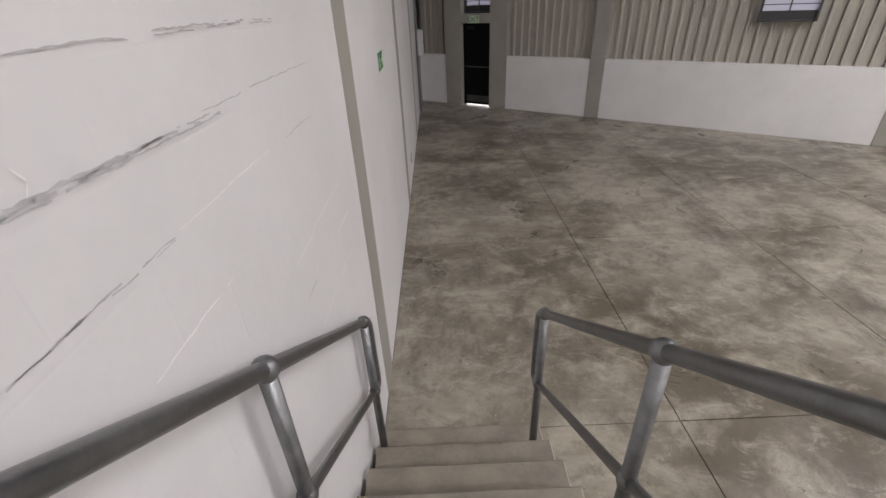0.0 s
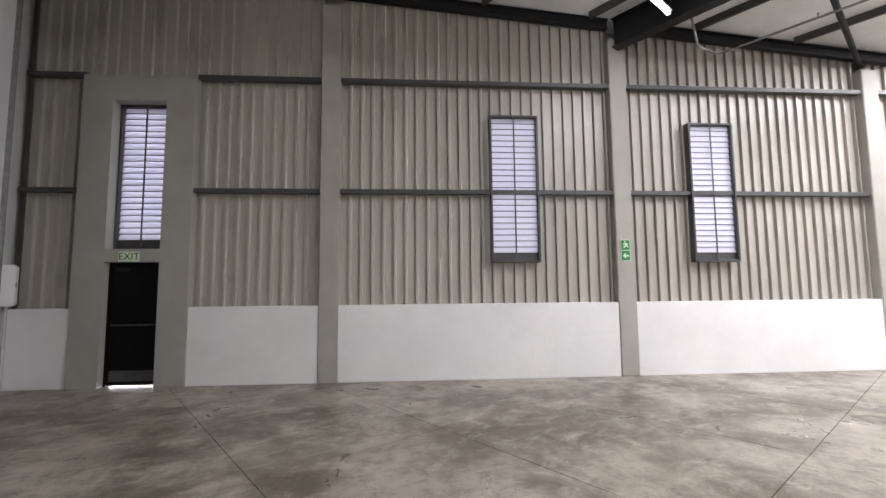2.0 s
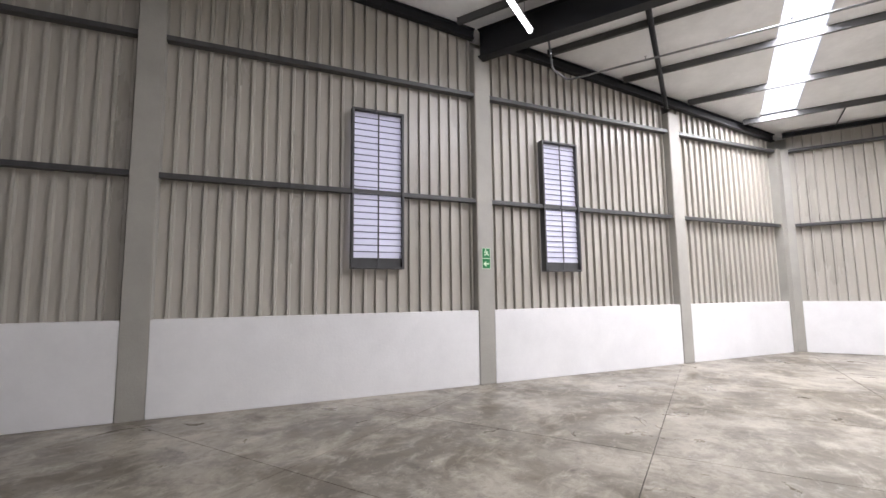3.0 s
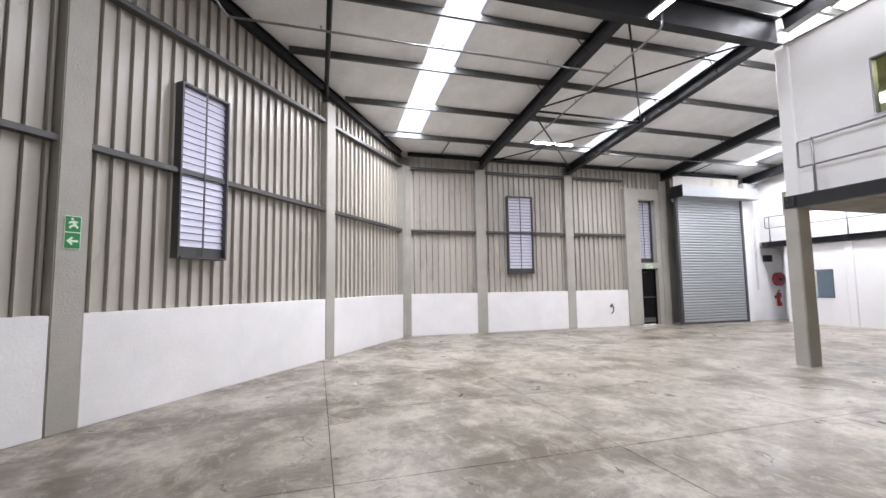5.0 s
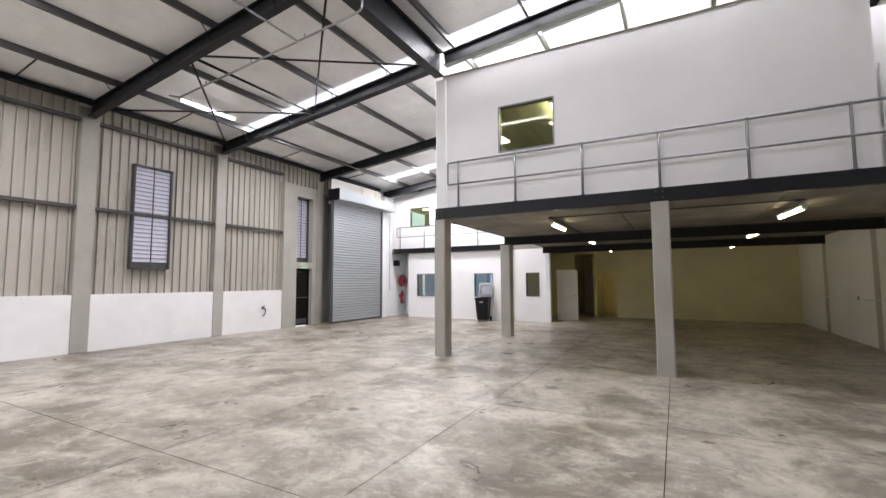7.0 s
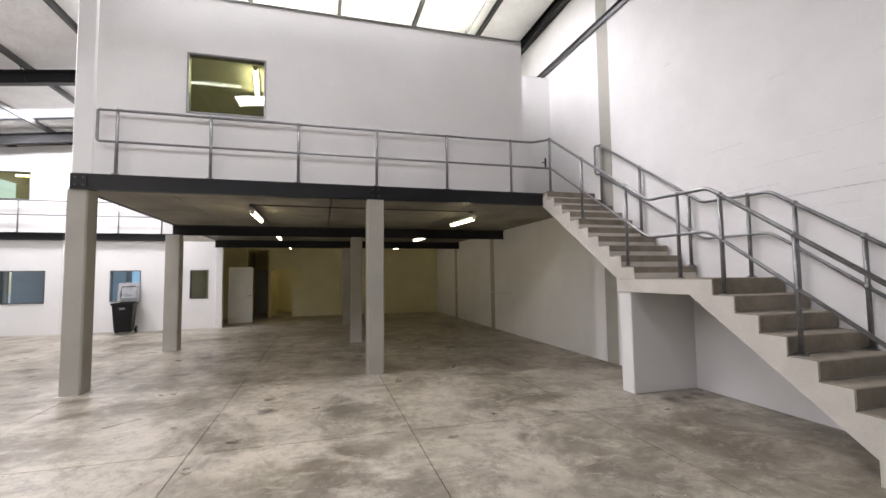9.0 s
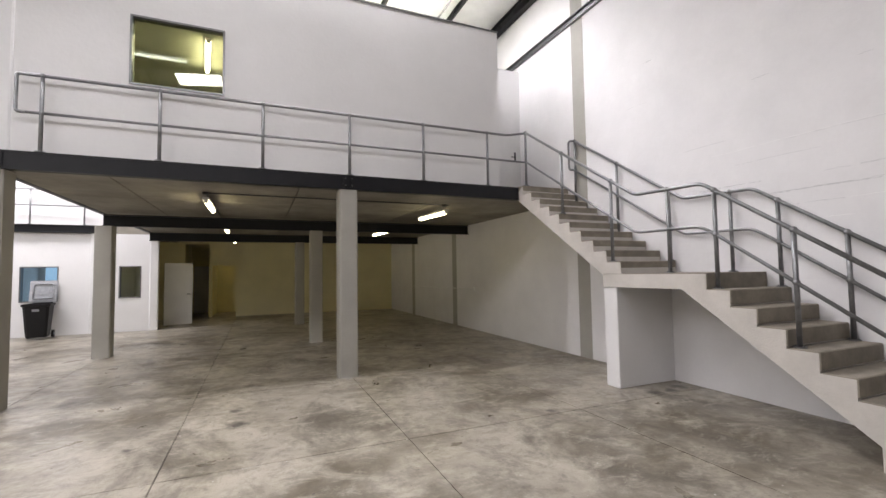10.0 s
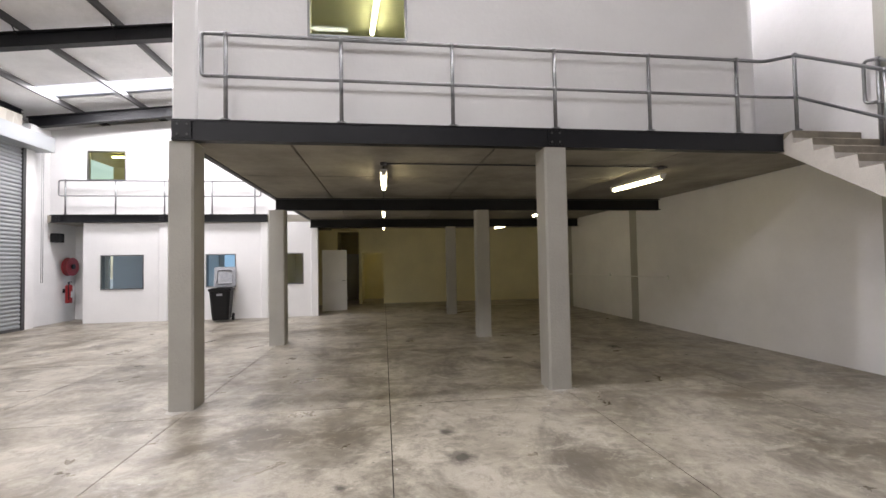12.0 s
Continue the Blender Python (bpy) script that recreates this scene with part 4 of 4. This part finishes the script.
mez_posts = [(x, RY, DECK, zt, zm) for x in (7.67, 6.42, 5.13, 3.86, 2.61, 1.37)]
yT = -3.38
TOPL = [(yT, 4.17), (-0.9, 2.58), (0.03, 2.55), (0.18, 2.445), (1.88, 1.28)]
MIDL = [(yT, 3.62), (-0.9, 2.08), (0.0, 2.07), (0.17, 1.965), (1.88, 0.79)]
right_top, right_mid = [(SXR, y, z) for y, z in TOPL], [(SXR, y, z) for y, z in MIDL]
railing("mezzanine_railing", "galvanised two-rail tube railing along the mezzanine edge", [(7.9, RY, zt), (0.95, RY, zt), (SXR, yT - 0.03, 4.17)],
        [(7.9, RY, zm), (0.95, RY, zm), (SXR, yT - 0.03, 3.62)], mez_posts, [[(7.82, RY, zt), (7.92, RY, zt), (7.92, RY, zm), (7.82, RY, zm)]])


def step_z(y):
    """Top of the stair under y."""
    if y > LY0:
        return LAND - RISE * math.ceil((y - LY0) / GO - 1e-6)
    if y > UY0:
        return LAND
    return min(MZ, LAND + URISE * math.ceil((UY0 - y) / UGO - 1e-6))


def rail_at(line, y):
    for (x0, ya, za), (x1, yb, zb) in zip(line, line[1:]):
        if min(ya, yb) - 1e-6 <= y <= max(ya, yb) + 1e-6:
            return za + (zb - za) * (y - ya) / (yb - ya)
    return line[-1][2]


def stair_posts(x, ys_, top, mid):
    return [(x, y, step_z(y), rail_at(top, y), rail_at(mid, y)) for y in ys_]


loop = [(1.86, 1.294), (1.99, 1.205), (1.99, 0.73), (1.87, 0.797)]
railing("stair_railing", "galvanised two-rail tube railing on the open side of the stairs", right_top, right_mid,
        stair_posts(SXR, (yT, -2.37, -1.32, -0.41, 0.17, 0.91, 1.88), right_top, right_mid), [[(SXR, y, z) for y, z in loop]])
left_top = [(SXL, -3.13, 4.05)] + [(SXL, y, z) for y, z in TOPL[1:4]] + [(SXL, 1.88, 1.28)]
left_mid = [(SXL, -3.13, 3.49)] + [(SXL, y, z) for y, z in MIDL[1:4]] + [(SXL, 1.88, 0.79)]
railing("stair_railing", "galvanised two-rail tube railing beside the block wall", left_top, left_mid,
        stair_posts(SXL, (-3.1, -2.09, -1.13, -0.25, 0.29, 0.91, 1.88), left_top, left_mid),
        [[(SXL, 1.86, 1.294), (SXL, 1.99, 1.205), (SXL, 1.99, 0.73), (SXL, 1.87, 0.797)], [(SXL, -3.1, 4.03), (SXL, -3.27, 4.08), (SXL, -3.27, 3.52), (SXL, -3.13, 3.49)]])

# ---------------------------------------------------------------- stairs
SX0, SX1 = WX + 0.03, 0.71
st = thing("staircase", "bare concrete staircase with a half landing and pale painted side", "staircase", None, "", "structure")


def step(y0, y1, z0, z1):
    bm = bmesh.new()
    c = 0.01
    prism(bm, [(y0, z0), (y1, z0), (y1, z1 - c), (y1 - c, z1), (y0, z1)], "x", SX0, SX1)
    part("step", bm, M_STAIR, st)


for k in range(1, 9):
    z = LAND - k * RISE
    step(LY0 + (k - 1) * GO - 0.002, LY0 + k * GO, max(0, z - 0.155), z)
for k in range(1, 10):
    z = LAND + k * URISE
    y = UY0 - (k - 1) * UGO
    bm = bmesh.new()
    prism(bm, [(y - UGO, z - 0.13), (y, z - 0.13), (y, z - 0.01), (y - 0.01, z), (y - UGO, z)], "x", SX0, SX1)
    part("step", bm, M_STAIR, st)
part("landing", boxes((SX0, SX1, -1.42, LY0, LAND - 0.18, LAND), bevel=0.004), M_STAIR, st, "bare concrete half landing")
part("landing_side", boxes((SX1, SX1 + 0.0065, -1.425, LY0 - 0.012, LAND - 0.186, LAND - 0.012)), M_STRINGER, st, "pale painted landing edge")
# sloping waists with painted sides
bm = bmesh.new()
out = [(LY0 - 0.006, LAND - 0.186), (-0.2, LAND - 0.186), (1.48, 0.19), (1.48, 0.0), (LY0 + 8 * GO - 0.012, 0.0)]
for k in range(8, 0, -1):
    out += [(LY0 + k * GO - 0.012, LAND - k * RISE - 0.012), (LY0 + (k - 1) * GO - 0.012, LAND - k * RISE - 0.012)]
prism(bm, out[1:], "x", SX0 + 0.01, SX1 + 0.006)
part("lower_waist", bm, M_STRINGER, st, "pale painted side and soffit")
bm = bmesh.new()
out = [(UY0 + 0.012, LAND - 0.006), (-1.435, LAND - 0.006), (-3.62, MB + 0.06), (UY0 - 9 * UGO - 0.012, MZ - 0.02)]
for k in range(9, 0, -1):
    out += [(UY0 - k * UGO + 0.012, LAND + k * URISE - 0.012), (UY0 - (k - 1) * UGO - 0.012, LAND + k * URISE - 0.012)]
prism(bm, out, "x", SX0 + 0.01, SX1 + 0.012)
part("upper_waist", bm, M_STRINGER, st, "pale painted side and soffit")
part("top_step", boxes((SX0, SX1 + 0.004, -3.59, UY0 - 9 * UGO, MZ - 0.2, MZ), bevel=0.006), M_STAIR, st)
structure("landing_wall", boxes((WX + 0.001, 0.70, -1.43, -1.19, 0, LAND - 0.191), bevel=0.008), M_PLASTER, "white wall carrying the stair landing", "wall")

# ---------------------------------------------------------------- offices behind the roller shutter
QY = -12.05
wins = [(12.83, 13.97, 0.94, 1.93), (10.31, 11.15, 0.94, 1.92), (8.37, 8.92, 0.98, 1.92)]
rows = [(7.95, 8.37), (8.92, 10.31), (11.15, 12.83), (13.97, 14.42)]
bm = boxes(*[(a, b, QY - 0.15, QY, 0, 2.86) for a, b in rows], *[(a, b, QY - 0.15, QY, 0, c) for a, b, c, d in wins], *[(a, b, QY - 0.15, QY, d, 2.86) for a, b, c, d in wins])
structure("wall_ground_office", bm, M_PLASTER, "white wall of the ground-floor offices", "wall")
for a, b, c, d in wins:
    office_window(a, b, c, d, QY, M_CLEAR, "clear internal office window with thin metal frame", 0.15)
for x0, x1 in ((12.18, 12.42), (9.38, 9.6), (7.93, 8.15)):
    column(x0, x1, QY - 0.05, QY + 0.05, 0, 2.86, "white plastered column in the office wall")
i_beam("balcony_beam", (15.2, QY + 0.06, 2.865), (9.4, QY + 0.06, 2.865), 0.22, 0.12, "charcoal steel beam under the office balcony")
structure("balcony_floor", boxes((7.95, 15.6, -15.6, QY - 0.01, 2.87, 3.08)), M_SOFFIT, "concrete floor of the upper offices", "floor")
uw = (13.38, 14.41, 4.1, 4.97)
uy_ = QY - 0.12
bm = bmesh.new()
for a, b, c, d in ((8.0, uw[0], 3.08, None), (uw[1], 15.7, 3.08, None), (uw[0], uw[1], 3.08, uw[2]), (uw[0], uw[1], uw[3], None)):
    za, zb = (d, d) if d else (rafter_z(a) + 0.05, rafter_z(b) + 0.05)
    prism(bm, [(a, c), (b, c), (b, zb), (a, za)], "y", uy_ - 0.12, uy_)
structure("wall_upper_office", bm, M_PLASTER, "white wall of the upper offices under the roof", "wall")
office_window(*uw, uy_, M_PANE, "tinted upper office window with thin metal frame")
structure("upper_room", boxes((8.0, 15.6, -15.6, -15.5, 3.08, 6.0), (12.6, 12.7, -15.5, uy_ - 0.13, 3.08, 5.5), (12.6, 15.6, -15.5, uy_ - 0.13, 5.2, 5.28)), M_CREAM, "cream walls inside the upper office", "wall")
batten("batten_light", (14.0, -13.6, 5.15), 1.2, 0, M_TUBE, 0.0, "upper office batten light, switched on")
bal = [(x, QY + 0.06, 3.085, 4.06, 3.62) for x in (14.85, 13.55, 12.25, 10.95, 9.75)]
railing("balcony_railing", "galvanised two-rail tube railing along the office balcony", [(14.9, QY + 0.06, 4.06), (9.7, QY + 0.06, 4.06)], [(14.9, QY + 0.06, 3.62), (9.7, QY + 0.06, 3.62)],
        bal, [[(14.85, QY + 0.06, 4.06), (15.02, QY + 0.06, 4.06), (15.02, QY + 0.06, 3.62), (14.85, QY + 0.06, 3.62)],
              [(9.75, QY + 0.06, 4.06), (9.58, QY + 0.06, 4.06), (9.58, QY + 0.06, 3.62), (9.75, QY + 0.06, 3.62)]], 0.02)
# ground-floor office interior
structure("office_room", boxes((9.4, 15.6, -15.6, -15.5, 0, 2.86), (9.4, 9.5, -15.5, QY - 0.16, 0, 2.86), (12.0, 12.1, -15.5, QY - 0.16, 0, 2.86)), M_PLASTER, "white walls inside the ground-floor office", "wall")
# the strips glow themselves; no daylight comes from behind them
structure("yard_glazing", boxes((12.9, 13.3, -15.49, -15.47, 0.1, 2.3), (9.7, 11.8, -15.49, -15.47, 0.3, 2.2)), M_GLASSBLUE_GLOW, "office glazing that glows bluish in place of daylight", "window")
batten("batten_light", (13.3, -13.6, 2.8), 1.2, 90, M_TUBE_COOL, 0.0, "office batten light, switched on")
batten("batten_light", (10.8, -13.6, 2.8), 1.2, 90, M_TUBE_COOL, 0.0, "office batten light, switched on")
# chain weight and siren box by the shutter, bolts on the balcony beam
sb = thing("siren_box", "small black box under the office balcony", "alarm box", pose(15.22, -12.3, 2.45))
part("case", boxes((-0.07, 0.129, -0.13, 0.13, -0.13, 0.13), bevel=0.008), M_BIN, sb)
part("front_grille", boxes((-0.078, -0.071, -0.09, 0.09, -0.09, 0.09), bevel=0.003), M_STEEL, sb)
for x in (12.3, 15.0):
    pl = thing("beam_plate", "dark bolted splice plate on the balcony beam", "steel plate", pose(x, QY + 0.1205, 2.975), "beam plates", "structure")
    part("plate", boxes((-0.08, 0.08, 0.0, 0.008, -0.08, 0.08), bevel=0.002), M_STEEL, pl)
    for dz in (-0.045, 0.045):
        for dx in (-0.04, 0.04):
            part("bolt", disc(bmesh.new(), (dx, 0.013, dz), 0.013, 0.01, "y", 6), M_GIRT, pl)
# recess with door, hose reel and extinguisher
structure("wall_recess", boxes((15.35, 15.6, -13.2, -11.45, 0, 5.5), (14.42, 15.35, -13.3, -13.2, 0, 2.86)), M_WHITE, "white wall beside the roller shutter", "wall")
d = thing("door", "half-open white office door in the recess", "door", pose(14.5, -13.178, 0), "", "structure")
part("leaf", boxes((0, 0.8, -0.02, 0.02, 0.01, 2.0), bevel=0.003), M_DADO, d)
# the panel glows as if daylight came through it
part("glowing_vision_panel", boxes((0.25, 0.42, 0.021, 0.025, 0.15, 1.9)), M_GLASSBLUE_GLOW, d)
hr = thing("hose_reel", "red fire hose reel on the white wall", "fire hose reel", pose(15.22, -12.72, 1.62))
part("wheel", disc(disc(bmesh.new(), (-0.1, 0, 0), 0.27, 0.012, "x", 32), (0.02, 0, 0), 0.27, 0.012, "x", 32), M_RED, hr)
part("hose", disc(bmesh.new(), (-0.04, 0, 0), 0.25, 0.1, "x", 32), M_HOSE, hr, "coiled dark red hose")
part("hub", disc(bmesh.new(), (-0.12, 0, 0), 0.07, 0.05, "x", 20), M_STEEL, hr)
part("bracket", boxes((0.026, 0.129, -0.05, 0.05, -0.12, 0.12)), M_RED, hr)
fe = thing("fire_extinguisher", "red fire extinguisher hung on the white wall", "fire extinguisher", pose(15.2, -12.7, 0.55))
part("body", tube(bmesh.new(), [(0, 0, 0), (0, 0, 0.02), (0, 0, 0.46), (0, 0, 0.50)], 0.085, 18), M_RED, fe)
part("shoulder", ball(bmesh.new(), (0, 0, 0.5), 0.083, 0.6), M_RED, fe)
part("valve", boxes((-0.02, 0.02, -0.02, 0.02, 0.53, 0.61), bevel=0.004), M_STEEL, fe)
part("lever", boxes((-0.02, 0.02, -0.1, 0.02, 0.61, 0.63)), M_STEEL, fe)
part("hose", tube(bmesh.new(), rounded([(0, 0.02, 0.57), (-0.05, 0.1, 0.5), (-0.06, 0.1, 0.1)], 0.05), 0.012, 8), M_BIN, fe)
part("label", boxes((-0.0885, -0.0865, -0.05, 0.05, 0.16, 0.34)), M_BOX, fe, "pale instruction label")
part("bracket", boxes((0.086, 0.149, -0.03, 0.03, 0.3, 0.42)), M_STEEL, fe)

# ---------------------------------------------------------------- wheeled bin
wb = thing("wheelie_bin", "black wheeled bin with its grey lid flipped open", "wheelie bin", pose(10.5, -11.45, 0, 0, 0, 188))
bm = bmesh.new()
lv = [(0.20, 0.21, 0.06), (0.21, 0.22, 0.10), (0.265, 0.30, 0.86), (0.29, 0.335, 0.88), (0.29, 0.335, 0.93), (0.265, 0.31, 0.93), (0.22, 0.24, 0.2)]
rings = []
for hx, hy, z in lv:
    c = 0.05
    rings.append([bm.verts.new((x, y, z)) for x, y in ((-hx + c, -hy), (hx - c, -hy), (hx, -hy + c), (hx, hy - c), (hx - c, hy), (-hx + c, hy), (-hx, hy - c), (-hx, -hy + c))])
for a, b in zip(rings, rings[1:]):
    for k in range(8):
        bm.faces.new((a[k], a[(k + 1) % 8], b[(k + 1) % 8], b[k]))
bm.faces.new(rings[0][::-1]), bm.faces.new(rings[-1])
part("body", bm, M_BIN, wb)
part("handle", tube(bmesh.new(), rounded([(-0.2, 0.33, 0.9), (-0.2, 0.41, 0.94), (0.2, 0.41, 0.94), (0.2, 0.33, 0.9)], 0.04), 0.016), M_BIN, wb)
lid = part("lid", boxes((-0.29, 0.29, 0.0, 0.045, 0.0, 0.60), bevel=0.02), M_LID, wb, "grey plastic lid standing open", pose(0, 0.36, 0.95, -12, 0, 0))
part("lid_rim", tube(bmesh.new(), rounded([(-0.2, -0.012, 0.1), (-0.2, -0.012, 0.5), (0.2, -0.012, 0.5), (0.2, -0.012, 0.1), (-0.2, -0.012, 0.1)], 0.06), 0.02, 8), M_LID, lid)
part("lid_bump", boxes((-0.12, 0.12, -0.02, -0.001, 0.2, 0.4), bevel=0.01), M_LID, lid)
for s in (-1, 1):
    wheel = part("wheel", disc(bmesh.new(), (s * 0.25, 0.27, 0.1), 0.1, 0.05, "x", 20), M_BIN, wb)
    part("hub", disc(bmesh.new(), (s * 0.278, 0.27, 0.1), 0.04, 0.01, "x", 12), M_LID, wheel)
part("axle", tube(bmesh.new(), [(-0.25, 0.27, 0.1), (0.25, 0.27, 0.1)], 0.012, 8), M_GALV, wb)
part("sticker", boxes((-0.07, 0.07, -0.302, -0.294, 0.74, 0.80)), M_LID, wb, "pale worn sticker", pose(0, 0, 0, 0, 0, 0))

# tap on the far dado
tp = thing("wall_tap", "dark garden tap on the white dado wall", "tap", pose(15.65, -5.15, 0.68))
part("spout", tube(bmesh.new(), rounded([(0, 0, 0.06), (-0.09, 0, 0.06), (-0.14, 0, 0.03), (-0.14, 0, -0.05)], 0.04), 0.02, 8), M_TAP, tp)
part("wheel_handle", disc(bmesh.new(), (-0.07, 0, 0.13), 0.045, 0.015), M_TAP, tp)
part("stem", tube(bmesh.new(), [(-0.07, 0, 0.06), (-0.07, 0, 0.13)], 0.01, 8), M_TAP, tp)
part("wall_flange", disc(bmesh.new(), (-0.006, 0, 0.06), 0.04, 0.012, "x"), M_TAP, tp)
part("hose_tail", tube(bmesh.new(), rounded([(-0.14, 0, -0.05), (-0.14, 0.01, -0.14), (-0.1, 0.06, -0.2)], 0.05), 0.016, 8), M_TAP, tp)

# ---------------------------------------------------------------- floor
structure("ground", boxes((-60, 80, -80, 80, -0.32, -0.3)), M_FLOOR, "bare ground under and around the building", "ground")
fl = tagged(part("floor", boxes((WX - 0.3, 16.2, -18.2, 14.6, -0.2, -0.012)), M_JOINT), "power-floated concrete floor with saw-cut joints and stains", "floor", "", "structure")
FXS = [WX, 1.75, 3.83, 5.92, 8.05, 10.15, 12.25, 14.35, 16.2]
FYS = [-18.2, -15.5, -12.0, -9.0, -6.2, -3.3, -0.75, 2.2, 4.9, 7.8, 10.6, 14.6]
for a, b in zip(FXS, FXS[1:]):
    for c, d in zip(FYS, FYS[1:]):
        bm = bmesh.new()
        e = 0.004
        prism(bm, [(a + e, c + e), (b - e, c + e), (b - e, d - e), (a + e, d - e)], "z", -0.02, 0.0)
        part("slab", bm, M_FLOOR, fl)
